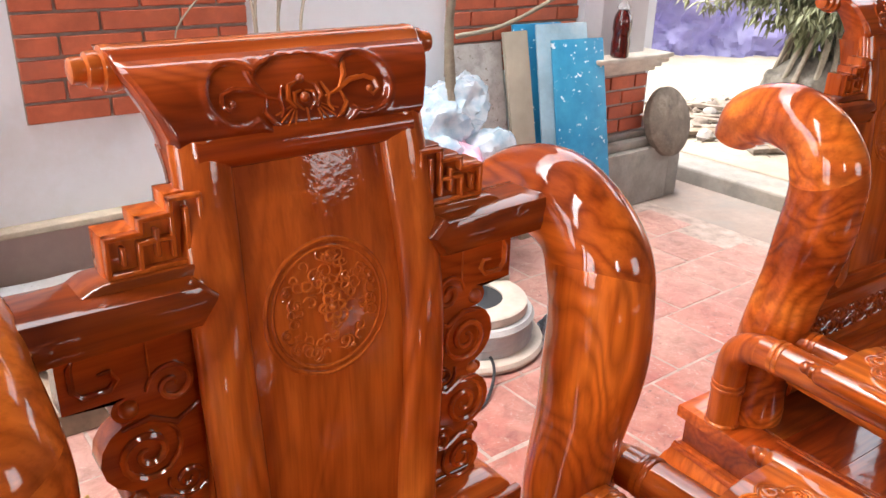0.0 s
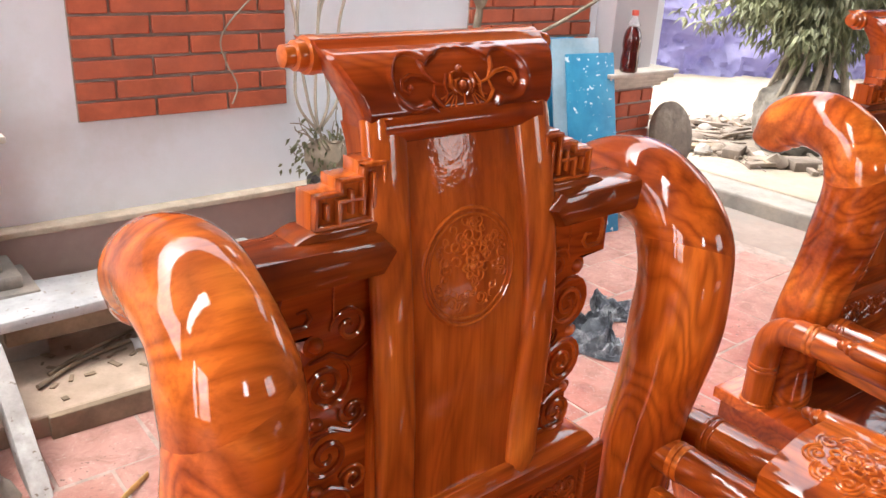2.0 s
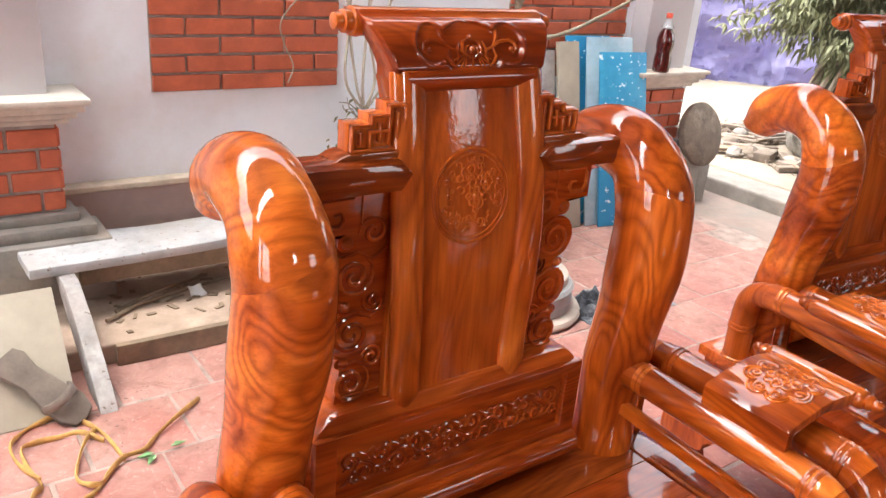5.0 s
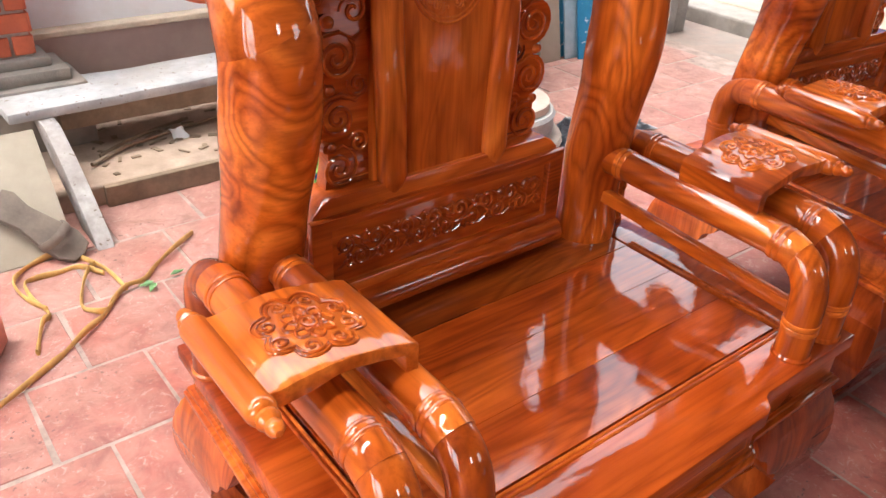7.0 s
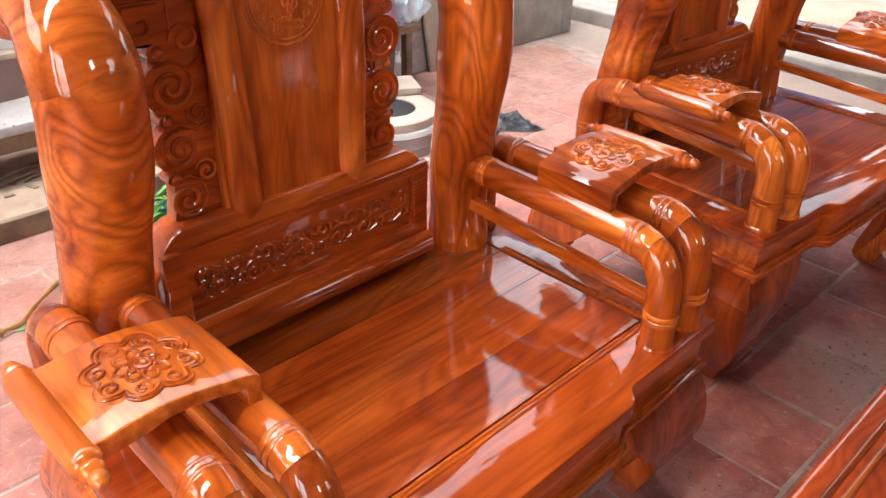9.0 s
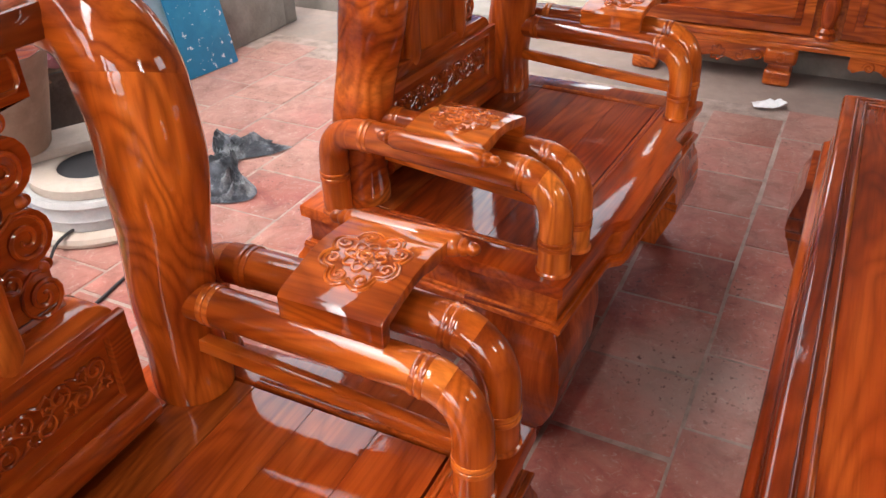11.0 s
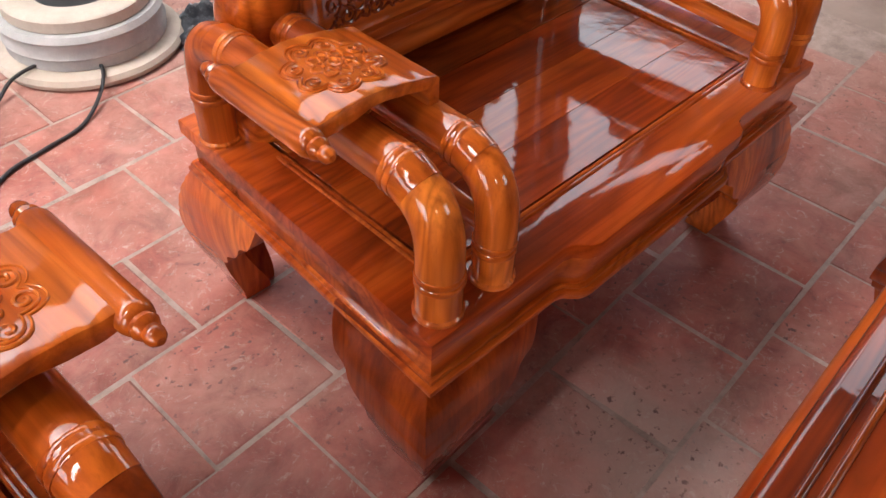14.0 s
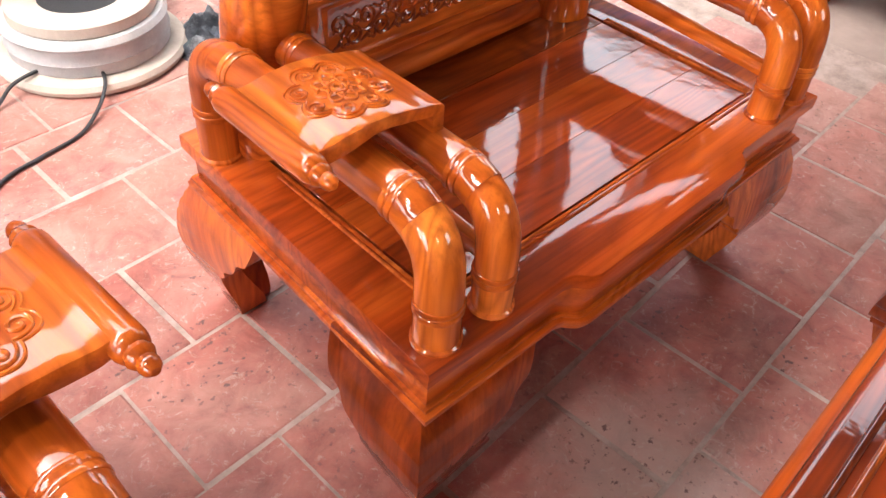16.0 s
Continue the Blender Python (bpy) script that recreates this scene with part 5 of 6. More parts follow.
def wall_things():
    leaning("leaning_board", "dusty grey-green stone slab leaning on the brick wall", "board", 0.24, 0.80, 0.022, GREY_BOARD, 1.89, 2.30, 2.46)
    leaning("leaning_board", "narrow cream board leaning on the brick wall", "board", 0.13, 0.84, 0.018, CREAM_BOARD, 2.075, 2.27, 2.44, 2)
    leaning("plastic_sheet", "dark blue sheet leaning behind paler sheets", "sheet", 0.26, 0.86, 0.012, BLUE, 2.20, 2.30, 2.47, -3)
    leaning("plastic_sheet", "pale blue-grey scuffed sheet leaning on the wall", "sheet", 0.27, 0.86, 0.010, plain("pale_blue_sheet", (0.30, 0.44, 0.52), 0.35, 0.2, 6.0, 0.15, (0.45, 0.52, 0.55)), 2.29, 2.255, 2.43, -6)
    leaning("plastic_sheet", "bright blue painted sheet with white specks", "sheet", 0.27, 0.80, 0.012, BLUE, 2.345, 2.215, 2.39, -8)
    leaning("painted_board", "worn teal painted board leaning low on the wall", "board", 0.70, 0.44, 0.020, TEAL, 2.06, 2.36, 2.46, -2)

    # bottle on the pillar's cap
    b = thing("bottle", "plastic bottle of dark red liquid with red cap", "bottle")
    b.matrix_basis = pose(2.61, 2.36, 0.691)
    part("body", lathe([(0.034, 0.0), (0.040, 0.006), (0.041, 0.06), (0.037, 0.085), (0.037, 0.10), (0.041, 0.12), (0.040, 0.155), (0.034, 0.178), (0.022, 0.20)], 24), LIQUID, b)
    part("neck", lathe([(0.0225, 0.200), (0.026, 0.203), (0.030, 0.208), (0.018, 0.226), (0.013, 0.238), (0.013, 0.250)], 20), CLEAR, b)
    part("cap", lathe([(0.0155, 0.248), (0.0155, 0.268), (0.014, 0.270)], 18), RED_PLASTIC, b)

    # millstone-like disc against the pillar
    d = part("stone_disc", lathe([(0.0, -0.040), (0.10, -0.040), (0.150, -0.034), (0.163, -0.018), (0.164, 0.008), (0.154, 0.020), (0.10, 0.034), (0.0, 0.038)], 40), STONE)
    d.matrix_basis = pose(2.985, 2.335, 0.366, 74, 6, 3)
    sb = part("stone_block", box(2.99, 3.09, 2.315, 2.40, -0.039, 0.206, 0.014), CONCRETE)
    tagged(sb, "rough grey concrete block under the round stone disc", "block")
    tagged(d, "round grey stone disc leaning against the brick pedestal", "disc")

    # heap of plastic bags
    rng = random.Random(11)
    stool = thing("stool", "rough grey timber stool under the plastic bags", "stool")
    part("top", box(1.34, 1.80, 2.11, 2.39, 0.26, 0.29, 0.004), RAW_WOOD, stool)
    for lx in (1.37, 1.74):
        for ly in (2.14, 2.33):
            part("leg", box(lx, lx + 0.035, ly, ly + 0.035, 0.0, 0.26, 0.003), RAW_WOOD, stool)
    spots = ((1.74, 2.30, 0.66, 0.10, FILM, "crumpled pale blue plastic bag heaped on a stool"), (1.80, 2.20, 0.44, 0.115, FILM, "crumpled pale blue plastic bag heaped on a stool"), (1.66, 2.20, 0.43, 0.10, PINK, "crumpled pink plastic bag heaped on a stool"), (1.57, 2.27, 0.47, 0.12, FILM, "crumpled pale blue plastic bag heaped on a stool"), (1.64, 2.32, 0.60, 0.11, FILM, "crumpled pale blue plastic bag heaped on a stool"))
    for x, y, z, r, mat, label in spots:
        bm = bmesh.new()
        bmesh.ops.create_icosphere(bm, subdivisions=4, radius=r)
        off = Vector((rng.uniform(0, 60), 3, 7))
        for v in bm.verts:
            n = v.co.normalized()
            v.co *= 1 + 0.35 * noise.noise(n * 1.7 + off) + 0.22 * abs(noise.noise(n * 5 + off)) + 0.08 * noise.noise(n * 13 + off)
            v.co.z = max(v.co.z, 0.331 - z)
        ob = part("plastic_bag", bm, mat)
        ob.matrix_basis = pose(x - 0.08, y - 0.03, z - 0.04)
        tagged(ob, label, "bag")

    bm = bmesh.new()
    bmesh.ops.create_icosphere(bm, subdivisions=4, radius=0.10)
    for v in bm.verts:
        n = v.co.normalized()
        v.co *= 1 + 0.4 * noise.noise(n * 1.9) + 0.25 * abs(noise.noise(n * 5))
        v.co.z = max(0.0, v.co.z * 0.8 + 0.06)
    wb = part("plastic_bag", bm, WHITE_PAPER)
    wb.matrix_basis = pose(1.75, 2.33, 0.001)
    tagged(wb, "crumpled white plastic bag on the floor by the wall", "bag")

    # bonsai stump in a pot, with hanging straps
    p = thing("potted_stump", "grey pot with gnarled stump and sparse green leaves", "potted plant")
    p.matrix_basis = pose(1.06, 2.30, 0)
    part("pot", lathe([(0.08, 0.0), (0.10, 0.02), (0.112, 0.20), (0.116, 0.39), (0.124, 0.415), (0.124, 0.432), (0.112, 0.428), (0.10, 0.40), (0.0, 0.40)], 28), SLATE, p)
    st = rough_stone(0.10, rng, 0.8)
    st.transform(Matrix.Translation((-0.02, 0, 0.50)))
    part("stump", st, BARK, p)
    tw = bmesh.new()
    for k in range(30):
        a = rng.uniform(0, 6.28)
        q = [(0.05 * math.cos(a), 0.05 * math.sin(a), 0.52)]
        for i in range(5):
            q.append((q[-1][0] + rng.uniform(0.0, 0.05) * math.cos(a), q[-1][1] + rng.uniform(0, 0.04) * math.sin(a), q[-1][2] + rng.uniform(-0.02, 0.05)))
        pts = smooth_line(q, 3)
        tube(pts, [0.004 * (1 - 0.7 * i / len(pts)) for i in range(len(pts))], 6, 1, True, tw)
    part("twigs", tw, BARK, p)
    lv = bmesh.new()
    leafy(lv, (-0.08, 0, 0.54), (0.17, 0.10, 0.15), 150, 0.026, 0.009, rng)
    part("leaves", lv, LEAF, p)
    bigleaf = bmesh.new()
    for k in range(7):
        leaf_mesh(bigleaf, (0.10, -0.05, 0.54), Euler((rng.uniform(0.1, 0.7), rng.uniform(-0.3, 0.3), rng.uniform(-1.5, 1.5))).to_quaternion(), 0.11, 0.06)
    part("broad_leaves", bigleaf, FRESH, p)

    t = thing("bare_tree", "pale bare forked sapling in a pot by the wall", "tree")
    t.matrix_basis = pose(1.58, 2.23, 0)
    part("pot", lathe([(0.09, 0.0), (0.12, 0.02), (0.14, 0.26), (0.15, 0.29), (0.13, 0.29), (0.12, 0.26), (0.0, 0.26)], 28), SLATE, t)
    tr = bmesh.new()
    lines = [[(0, 0, 0.25), (0.01, 0, 0.55), (-0.005, 0.01, 0.85), (0.0, 0, 1.02)], [(0, 0, 1.0), (0.05, -0.01, 1.10), (0.13, 0, 1.19), (0.20, 0.02, 1.32)], [(0, 0, 1.0), (-0.06, 0, 1.07), (-0.12, 0.02, 1.15), (-0.2, 0, 1.3)], [(0, 0, 1.0), (0.0, 0.01, 1.1), (-0.01, 0, 1.25), (0.02, 0, 1.45)],
             [(0.0, -0.02, 0.86), (0.15, -0.10, 0.90), (0.35, -0.16, 1.00), (0.55, -0.2, 1.12), (0.8, -0.2, 1.3)]]
    for k, q in enumerate(lines):
        pts = smooth_line(q, 6)
        r0 = 0.026 if k == 0 else (0.009 if k == 4 else 0.014)
        tube(pts, [r0 * (1 - 0.55 * i / len(pts)) + 0.001 * math.sin(i * 2.1) for i in range(len(pts))], 10, 1, True, tr)
    part("trunk", tr, BARK, t)

    s = thing("hanging_straps", "bundle of pale dry rattan strips hanging by the wall", "strips")
    for k, (x, sway, lean) in enumerate(((0.89, 0.02, -0.04), (0.93, -0.015, 0.03), (0.96, 0.03, 0.06), (1.01, -0.02, 0.10), (1.05, 0.02, 0.13))):
        q = [(0.965, 2.30, 0.60), (x, 2.31, 0.72), (x + sway, 2.34, 0.95), (x + lean, 2.36, 1.25), (x + lean * 1.4, 2.38, 1.7), (x + lean * 1.5, 2.42, 2.3)]
        pts = smooth_line(q, 8)
        part("strip", tube(pts, [0.0042] * len(pts), 6, 1.6), CREAM_BOARD, s)
    q = [(0.97, 2.36, 1.15), (0.88, 2.36, 1.10), (0.77, 2.40, 1.00), (0.71, 2.45, 0.90), (0.73, 2.47, 0.82), (0.77, 2.48, 0.74), (0.75, 2.48, 0.68)]
    pts = smooth_line(q, 6)
    part("strip", tube(pts, [0.003] * len(pts), 6), CREAM_BOARD, s)


wall_things()


# ---------------------------------------------------------------- low bench and clutter on the left
def bench_corner():
    b = thing("plank_bench", "weathered white plank bench on rough board legs", "bench")
    top = box(-0.17, 0.76, -0.115, 0.115, 0.0, 0.032, 0.006)
    bmesh.ops.subdivide_edges(top, edges=[e for e in top.edges if e.calc_length() > 0.5], cuts=24)
    for v in top.verts:
        v.co.y += 0.006 * noise.noise(Vector((v.co.x * 6, v.co.y * 3, 0)))
        v.co.z += 0.004 * noise.noise(Vector((v.co.x * 5, v.co.y * 9, 4)))
    top.transform(Matrix.Translation((-0.03, 2.245, 0.222)) @ Matrix.Rotation(radians(2.0), 4, "Z"))
    part("plank", top, plain("whitewashed_plank", (0.46, 0.455, 0.45), 0.85, 0.25, 8.0, 0.5, (0.40, 0.36, 0.32), specks=(0.22, 0.17, 0.13)), b)
    leg = slab([(1.705, 0.0), (1.84, 0.0), (1.945, 0.064), (2.24, 0.222), (2.07, 0.222), (1.97, 0.178), (1.86, 0.118), (1.775, 0.062), (1.72, 0.020)], -0.120, -0.075, 0.004, "x")
    part("leg", leg, GREY_BOARD, b)
    part("leg", slab([(2.14, 0.062), (2.34, 0.062), (2.34, 0.222), (2.14, 0.222)], 0.63, 0.67, 0.003, "x"), GREY_BOARD, b)
    part("stretcher", box(-0.05, 0.63, 2.18, 2.22, 0.155, 0.218, 0.003), RAW_WOOD, b)
    for q in ([(0.02, 2.14, 0.075), (0.14, 2.22, 0.072), (0.30, 2.27, 0.07), (0.45, 2.30, 0.075), (0.62, 2.36, 0.07)], [(0.06, 2.20, 0.07), (0.20, 2.26, 0.085), (0.40, 2.36, 0.07)]):
        pts = smooth_line(q, 6)
        tw = part("dry_stick", tube([p + Vector((-0.03, -0.06, 0)) for p in pts], [0.007 - 0.0002 * i for i in range(len(pts))], 7), RAW_WOOD)
        tagged(tw, "thin dark dry stick lying on the sandy step", "stick")
    chips = bmesh.new()
    rng = random.Random(8)
    for k in range(60):
        l, w = rng.uniform(0.006, 0.022), rng.uniform(0.003, 0.009)
        c = box(-l, l, -w, w, 0, 0.003, 0)
        join(chips, c, pose(rng.uniform(-0.05, 0.74), rng.uniform(1.98, 2.44), 0.0635, 0, 0, rng.uniform(0, 180)))
    tagged(part("wood_chips", chips, RAW_WOOD), "small dark wood chips scattered on the step", "chips", "", "stuff")
    paper = bmesh.new()
    bmesh.ops.create_grid(paper, x_segments=6, y_segments=6, size=0.03)
    for v in paper.verts:
        v.co.z = 0.012 + 0.02 * noise.noise(v.co * 30)
    ob = part("paper_scrap", paper, WHITE_PAPER)
    ob.matrix_basis = pose(0.29, 2.17, 0.062, 35, 10, 20)
    tagged(ob, "crumpled white paper scrap on the sandy step", "paper")
    lb = leaning("leaning_board", "dusty cream board leaning against the pillar base", "board", 0.37, 0.36, 0.018, CREAM_BOARD, -0.345, 1.73, 1.985, 1)
    sole = slab([(0.0, -0.04), (0.03, -0.047), (0.10, -0.036), (0.16, -0.046), (0.22, -0.048), (0.255, -0.03), (0.262, 0.0), (0.25, 0.032), (0.21, 0.044), (0.14, 0.036), (0.08, 0.03), (0.03, 0.04), (0.005, 0.03)], 0.0, 0.028, 0.009, "z")
    s = thing("sandal", "worn brown rubber sandal lying on a leaning board", "sandal")
    toe = Vector((0.60, -0.58, -0.55)).normalized()
    up = Vector((0.0, -0.70, 0.714))
    side = up.cross(toe).normalized()
    up = toe.cross(side)
    s.matrix_basis = Matrix.Translation((-0.312, 1.853, 0.142)) @ Matrix((toe, side, up)).transposed().to_4x4()
    part("sole", sole, SANDAL, s)
    part("strap", tube(smooth_line([(0.17, -0.047, 0.012), (0.185, -0.03, 0.045), (0.19, 0.0, 0.055), (0.185, 0.03, 0.042), (0.17, 0.045, 0.012)], 6), [0.012] * 25, 10, 0.4), SANDAL, s)
    blk = part("foam_block", box(-0.12, 0.12, -0.06, 0.06, 0, 0.09, 0.008), SALMON)
    blk.matrix_basis = pose(-0.505, 1.35, 0, 0, 0, 62)
    tagged(blk, "salmon pink block lying on the tiled floor", "block")
    r = thing("nylon_strap", "tangled yellow nylon strap lying on the floor", "strap")
    runs = [[(0.119, 1.657), (0.034, 1.586), (-0.027, 1.542), (-0.068, 1.499), (-0.118, 1.482), (-0.162, 1.448), (-0.196, 1.401), (-0.255, 1.349), (-0.307, 1.31), (-0.349, 1.28), (-0.50, 1.17)],
            [(-0.118, 1.482), (-0.132, 1.569), (-0.146, 1.64), (-0.178, 1.705), (-0.213, 1.729), (-0.262, 1.727), (-0.308, 1.698), (-0.336, 1.646), (-0.334, 1.596), (-0.318, 1.539), (-0.299, 1.487)],
            [(-0.142, 1.581), (-0.184, 1.629), (-0.235, 1.644), (-0.287, 1.646), (-0.316, 1.622), (-0.316, 1.565), (-0.299, 1.473), (-0.32, 1.44), (-0.341, 1.391), (-0.358, 1.338)],
            [(-0.146, 1.64), (-0.181, 1.59), (-0.213, 1.521), (-0.228, 1.461), (-0.216, 1.421), (-0.184, 1.418), (-0.149, 1.461), (-0.116, 1.487)]]
    for q in runs:
        pts = smooth_line([(x, y, 0.007 + 0.008 * (i % 3 == 1)) for i, (x, y) in enumerate(q)], 6)
        part("strand", tube(pts, [0.0078 + 0.0016 * math.sin(i * 0.5) for i in range(len(pts))], 8, 0.42), ROPE, r)
    rng = random.Random(4)
    lf = bmesh.new()
    for k in range(5):
        leaf_mesh(lf, (rng.uniform(-0.03, 0.03), rng.uniform(-0.012, 0.012), 0.008), Euler((0.05, 0, rng.uniform(0, 6.28))).to_quaternion(), 0.04, 0.015, 0.05)
    ob = part("leaf_scrap", lf, WILTED)
    ob.matrix_basis = pose(-0.035, 1.475, 0.0)
    tagged(ob, "torn pale green leaves lying on the tiled floor", "leaves")
    n = thing("basin", "blue plastic basin heaped with green leaves", "basin")
    n.matrix_basis = pose(0.365, 1.41, 0)
    part("tub", lathe([(0.11, 0.0), (0.12, 0.004), (0.155, 0.15), (0.168, 0.155), (0.168, 0.162), (0.148, 0.156), (0.113, 0.012), (0.0, 0.012)], 32), BASIN, n)
    lf = bmesh.new()
    leafy(lf, (0, 0, 0.19), (0.15, 0.15, 0.09), 420, 0.055, 0.022, rng, 0.1)
    part("leaf_heap", lf, FRESH, n)


bench_corner()


# ---------------------------------------------------------------- behind the armchairs
def middle_things():
    p = thing("planter_mould", "stacked dusty plaster planter rings with central hole", "planter")
    p.matrix_basis = pose(1.295, 1.742, 0)
    part("flange", lathe([(0.19, 0.0), (0.232, 0.004), (0.236, 0.016), (0.229, 0.028), (0.206, 0.034), (0.19, 0.034)], 48), PLASTER, p)
    part("drum", lathe([(0.190, 0.03), (0.196, 0.036), (0.196, 0.062), (0.200, 0.066), (0.196, 0.071), (0.195, 0.10), (0.201, 0.108), (0.192, 0.122), (0.15, 0.122)], 48), PLASTER_SIDE, p)
    part("rim", lathe([(0.104, 0.119), (0.172, 0.120), (0.178, 0.126), (0.176, 0.150), (0.168, 0.156), (0.106, 0.156), (0.100, 0.152), (0.100, 0.146)], 48), PLASTER, p)
    # The hole's shade is put into the colour: plaster lined with black.
    part("well", lathe([(0.1005, 0.147), (0.098, 0.144), (0.096, 0.02), (0.0, 0.014), (0.0, 0.008), (0.1015, 0.008)], 40), BLACK_RUBBER_AND_SHADE, p, "inside of the planter with its shade painted black")
    bd = part("mould_board", box(-0.26, 0.26, -0.075, 0.075, 0, 0.028, 0.005), PLASTER)
    bd.matrix_basis = pose(1.27, 1.935, 0.157, 0, 0, -27)
    tagged(bd, "dusty plaster board lying across the planter ring", "board")
    pot = part("clay_pot", lathe([(0.10, 0.0), (0.108, 0.012), (0.135, 0.13), (0.16, 0.25), (0.172, 0.29), (0.172, 0.31), (0.158, 0.31), (0.148, 0.25), (0.11, 0.03), (0.0, 0.025)], 32), BROWN_POT)
    pot.matrix_basis = pose(1.215, 1.965, 0.186)
    tagged(pot, "dusty brown clay pot standing on the plaster board", "pot")

    pts = smooth_line([(0.55, 1.10, 0.005), (0.72, 1.24, 0.005), (0.875, 1.371, 0.005), (0.98, 1.40, 0.005), (1.09, 1.425, 0.005), (1.18, 1.49, 0.024), (1.225, 1.555, 0.042), (1.222, 1.62, 0.045), (1.19, 1.655, 0.046), (1.12, 1.665, 0.044), (1.05, 1.66, 0.034), (0.98, 1.63, 0.006), (0.86, 1.58, 0.005), (0.70, 1.53, 0.005)], 8)
    cb = part("cable", tube(pts, [0.0045] * len(pts), 8), BLACK_RUBBER_AND_SHADE)
    tagged(cb, "black power cable looped on the tiled floor", "cable")

    bm = bmesh.new()
    n = 46
    vs = {}
    for i in range(n + 1):
        for j in range(n + 1):
            u, v = i / n, j / n
            w = 0.17 + 0.25 * abs(math.sin(u * 4.4 + 0.3))
            x = 0.43 * (u - 0.5) + 0.05 * noise.noise(Vector((u * 3, v * 3, 1)))
            y = w * (v - 0.5) * 0.62 + 0.05 * noise.noise(Vector((u * 3, v * 3, 9))) - 0.06 * math.sin(u * 6)
            z = 0.006 + 0.055 * abs(noise.noise(Vector((u * 6, v * 7, 3)))) + 0.06 * abs(noise.noise(Vector((u * 9 + v * 5, v * 4, 5)))) * math.sin(math.pi * u) + 0.016 * noise.noise(Vector((u * 20, v * 20, 0)))
            edge = min(u, 1 - u, v, 1 - v)
            vs[i, j] = bm.verts.new((x, y, max(0.002, z * min(1, edge * 9))))
    for i in range(n):
        for j in range(n):
            bm.faces.new((vs[i, j], vs[i + 1, j], vs[i + 1, j + 1], vs[i, j + 1]))
    bmesh.ops.solidify(bm, geom=bm.faces[:], thickness=0.002)
    rag = part("rag", bm, RAG)
    rag.matrix_basis = pose(1.65, 1.585, 0.002, 0, 0, 0)
    tagged(rag, "crumpled oily grey rag on the tiled floor", "rag")

    bm = bmesh.new()
    bmesh.ops.create_grid(bm, x_segments=14, y_segments=8, size=0.06)
    for v in bm.verts:
        v.co.y *= 0.55 * (1.1 - abs(v.co.x) * 8)
        v.co.z = 0.012 + 0.022 * abs(noise.noise(v.co * 28))
    pp = part("tissue", bm, WHITE_PAPER)
    pp.matrix_basis = pose(2.858, 0.072, 0.0, 0, 0, -60)
    tagged(pp, "crumpled white tissue on the cement strip", "tissue")


middle_things()


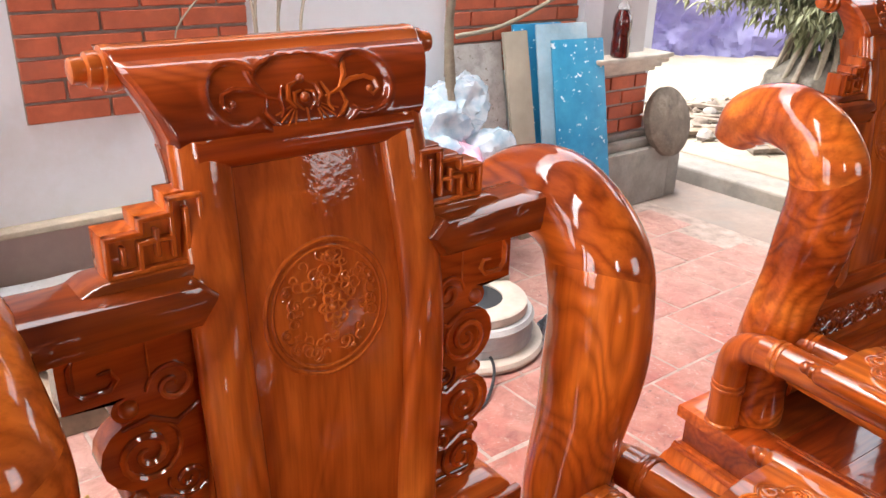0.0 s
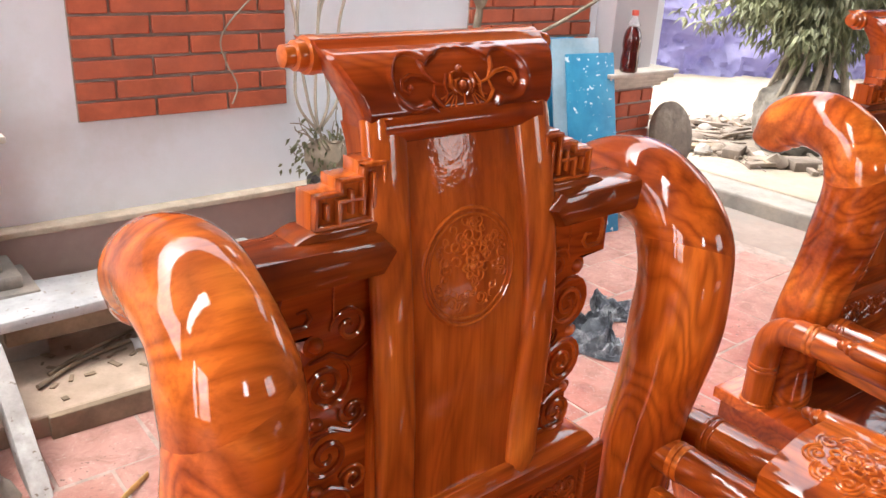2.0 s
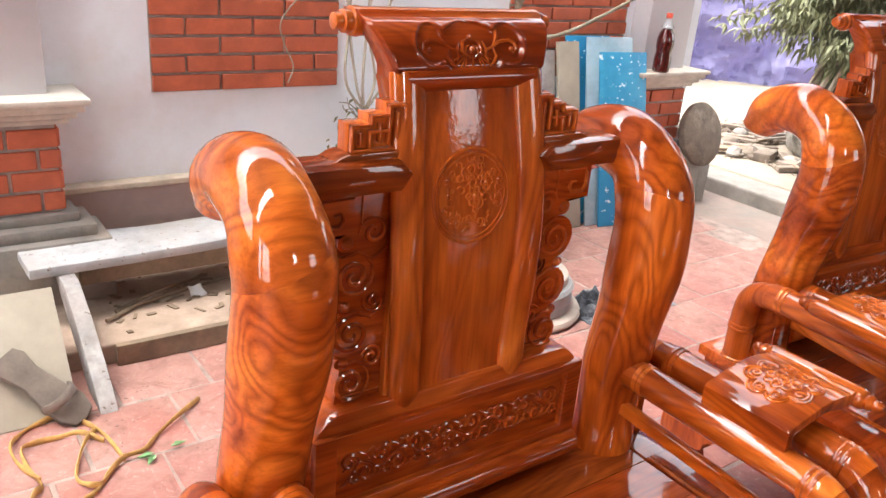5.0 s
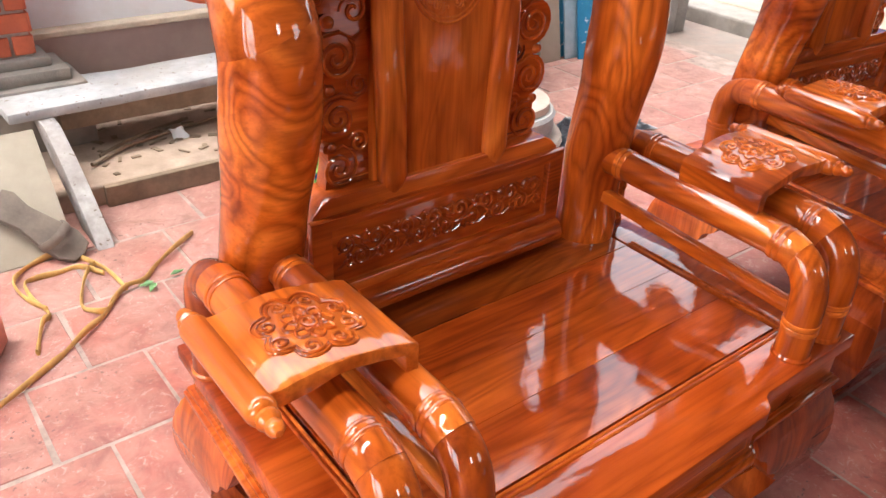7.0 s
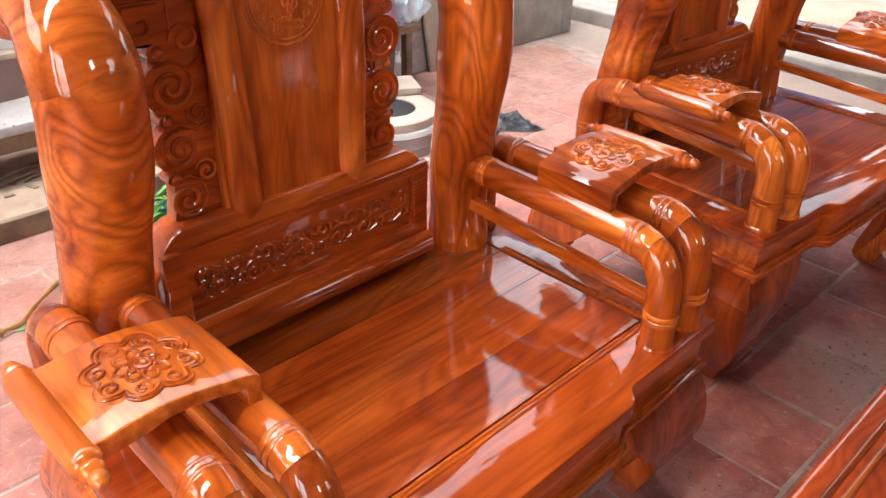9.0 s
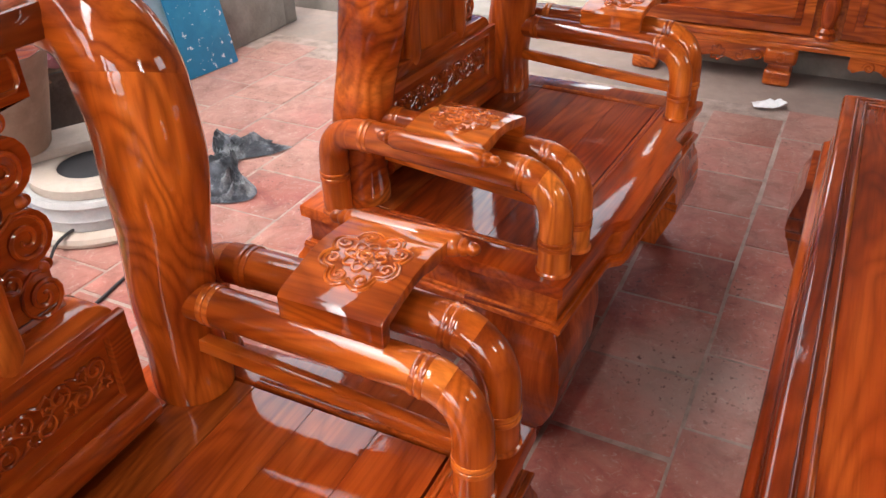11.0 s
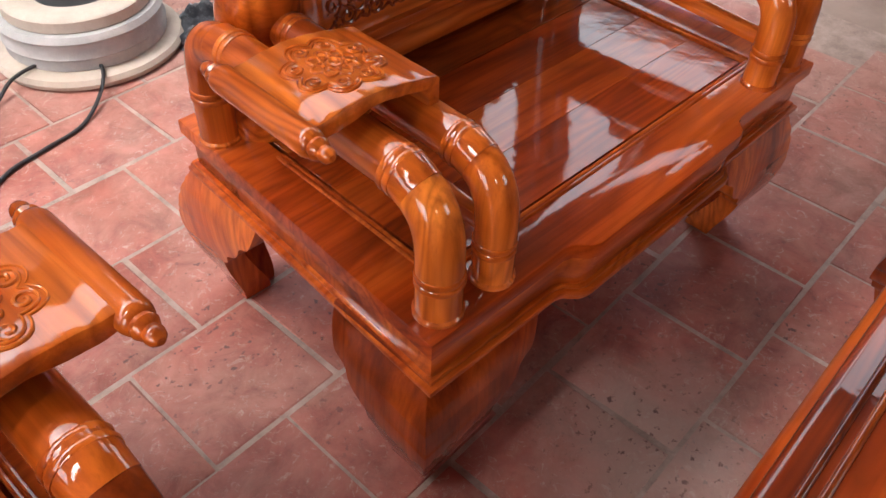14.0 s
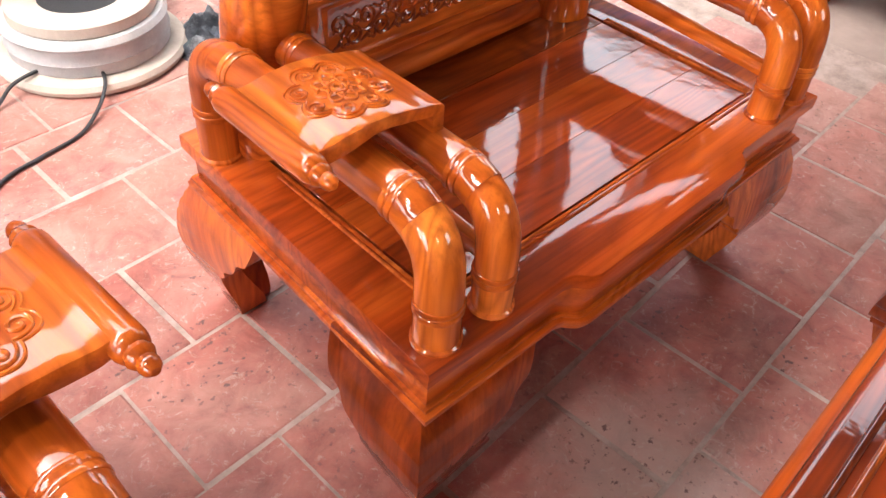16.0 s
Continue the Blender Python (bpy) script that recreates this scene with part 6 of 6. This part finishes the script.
# ---------------------------------------------------------------- yard
def yard():
    rng = random.Random(21)
    g = 0.085
    b = thing("potted_bush", "large dusty green bush on a dark root ball", "potted bush")
    b.matrix_basis = pose(4.42, 2.42, g)
    ball = bmesh.new()
    bmesh.ops.create_icosphere(ball, subdivisions=5, radius=0.27)
    for v in ball.verts:
        n = v.co.normalized()
        v.co *= 1 + 0.14 * noise.noise(n * 3) + 0.07 * abs(noise.noise(Vector((n.x * 16, n.y * 16, n.z * 5))))
        v.co.z = max(0.0, v.co.z * 1.0 + 0.20)
    part("root_ball", ball, ROOTS, b)
    roots = bmesh.new()
    for k in range(26):
        a = rng.uniform(0, 6.28)
        q = [(0.24 * math.cos(a), 0.24 * math.sin(a), 0.30), (0.17 * math.cos(a + 0.2), 0.17 * math.sin(a + 0.2), 0.55), (0.09 * math.cos(a + 0.5), 0.09 * math.sin(a + 0.5), 0.75), (0.05 * math.cos(a + 1), 0.05 * math.sin(a + 1), 1.05)]
        pts = smooth_line(q, 5)
        tube(pts, [rng.uniform(0.008, 0.022)] * len(pts), 7, 1, True, roots)
    part("trunk", roots, BARK, b)
    limbs = bmesh.new()
    tips = []
    for k in range(22):
        a, up = rng.uniform(0, 6.28), rng.uniform(0.1, 0.9)
        q = [(0, 0, 0.8 + 0.2 * rng.random()), (0.18 * math.cos(a), 0.18 * math.sin(a), 0.85 + 0.35 * up), (0.42 * math.cos(a), 0.42 * math.sin(a), 0.65 + 0.85 * up)]
        pts = smooth_line(q, 5)
        tube(pts, [0.016 * (1 - 0.7 * i / len(pts)) for i in range(len(pts))], 6, 1, True, limbs)
        tips.append(pts)
    part("limbs", limbs, BARK, b)
    crown = bmesh.new()
    for pts in tips:
        for p in pts[4:]:
            leafy(crown, p, (0.15, 0.15, 0.15), 72, 0.076, 0.027, rng, 0.9)
    leafy(crown, (0, 0, 0.86), (0.52, 0.47, 0.52), 3400, 0.076, 0.027, rng, 0.9)
    sprig = bmesh.new()
    for tip in ((-0.25, 0.75, 0.78), (-0.10, 0.72, 0.70), (-0.42, 0.60, 0.95)):
        pts = smooth_line([(0, 0.05, 0.75), (tip[0] * 0.4, tip[1] * 0.5, tip[2] + 0.10), tip], 6)
        tube(pts, [0.008 * (1 - 0.6 * i / len(pts)) for i in range(len(pts))], 6, 1, True, sprig)
        for q in pts[7:]:
            leafy(crown, q, (0.09, 0.09, 0.08), 12, 0.085, 0.028, rng, 0.7)
    part("branch", sprig, BARK, b)
    part("crown", crown, LEAF, b)

    # hanging tarpaulin behind the yard
    bm = bmesh.new()
    nx, nz = 220, 120
    vs = {}
    for i in range(nx + 1):
        for j in range(nz + 1):
            u, v = i / nx, j / nz
            x, y = 4.6 + u * 5.2, 5.6 - u * 3.0
            d = 0.05 * math.sin(u * 46 + 1.5 * math.sin(v * 4)) * (0.4 + 0.6 * v) + 0.16 * noise.noise(Vector((u * 16, v * 9, 2))) + 0.11 * abs(noise.noise(Vector((u * 44 + v * 9, v * 26, 8)))) + 0.05 * abs(noise.noise(Vector((u * 90, v * 50, 3))))
            vs[i, j] = bm.verts.new((x + 0.5 * d, y + 0.87 * d, g + 0.01 + 3.2 * v))
    for i in range(nx):
        for j in range(nz):
            bm.faces.new((vs[i, j], vs[i + 1, j], vs[i + 1, j + 1], vs[i, j + 1]))
    bmesh.ops.solidify(bm, geom=bm.faces[:], thickness=0.004)
    tp = part("tarpaulin", bm, TARP)
    tagged(tp, "creased lavender blue tarpaulin hanging behind the yard", "tarpaulin")

    # broken planks and stones
    def spot(wide):
        while True:
            f, w = rng.random(), rng.uniform(-wide, wide)
            x, y = 3.92 + 0.95 * f - 0.6 * w, 2.25 + 0.85 * f + 0.7 * w
            if (x - 4.42) ** 2 + (y - 2.42) ** 2 > 0.13 and x > 3.80:
                return x, y
    for k in range(34):
        l, w, h = rng.uniform(0.12, 0.60), rng.uniform(0.025, 0.09), rng.uniform(0.010, 0.03)
        bm = box(-l / 2, l / 2, -w / 2, w / 2, 0, h, 0.003, 1)
        for v in bm.verts:
            v.co.y += 0.012 * noise.noise(Vector((v.co.x * 9, k, 0)))
        ob = part("broken_plank", bm, rng.choice((RUBBLE_WOOD, RAW_WOOD, RUBBLE_WOOD)))
        ob.matrix_basis = pose(*spot(0.5), g + 0.004 + 0.012 * (k % 3), rng.uniform(-5, 5), rng.uniform(-3, 3), rng.uniform(-70, 50))
        tagged(ob, "grey broken plank lying in the sandy yard", "plank", "broken planks in the yard")
    for k in range(46):
        r = rng.uniform(0.015, 0.06) * (1 if k > 3 else 1.6)
        ob = part("rubble_stone", rough_stone(r, rng), rng.choice((STONE, STONE, CONCRETE)))
        ob.matrix_basis = pose(*spot(0.42), g + r * 0.4, 0, 0, rng.uniform(0, 180))
        tagged(ob, "dusty grey stone on the sandy yard edge", "stone", "rubble stones in the yard")
    for x, y, rz in ((3.95, 2.55, 20), (4.05, 2.15, -30)):
        bm = box(-0.10, 0.10, -0.05, 0.05, 0, 0.055, 0.006)
        ob = part("loose_brick", bm, STONE)
        ob.matrix_basis = pose(x, y, g, 0, 0, rz)
        tagged(ob, "dusty grey loose brick on the sandy yard", "brick", "loose bricks in the yard")
    tw = bmesh.new()
    for k in range(160):
        x, y = spot(0.55)
        a = rng.uniform(0, 6.28)
        l = rng.uniform(0.05, 0.22)
        q = [(x, y, g + 0.006), (x + 0.5 * l * math.cos(a), y + 0.5 * l * math.sin(a), g + 0.01 + rng.uniform(0, 0.03)), (x + l * math.cos(a + 0.4), y + l * math.sin(a + 0.4), g + 0.006)]
        tube(smooth_line(q, 3), [0.003] * 7, 5, 1, True, tw)
    ob = part("dry_twigs", tw, RUBBLE_WOOD)
    tagged(ob, "scattered dry twigs on the sandy yard", "twigs", "", "stuff")
    hoop = part("wire_hoop", tube([(0.13 * math.cos(2 * math.pi * k / 30), 0, 0.13 + 0.13 * math.sin(2 * math.pi * k / 30)) for k in range(31)], [0.004] * 31, 6, 1, False), BARK)
    hoop.matrix_basis = pose(3.95, 1.98, g, 10, 0, 25)
    tagged(hoop, "rusty thin wire hoop standing in the yard", "hoop")
    pole = part("bamboo_pole", tube([(0, 0, 0.02), (0.9, 0.02, 0.022), (1.7, 0.0, 0.02)], [0.011, 0.011, 0.010], 8), RUBBLE_WOOD)
    pole.matrix_basis = pose(4.15, 3.55, g, 0, 0, -42)
    tagged(pole, "long dry bamboo pole lying across the yard", "pole")


yard()
floor_tiles()
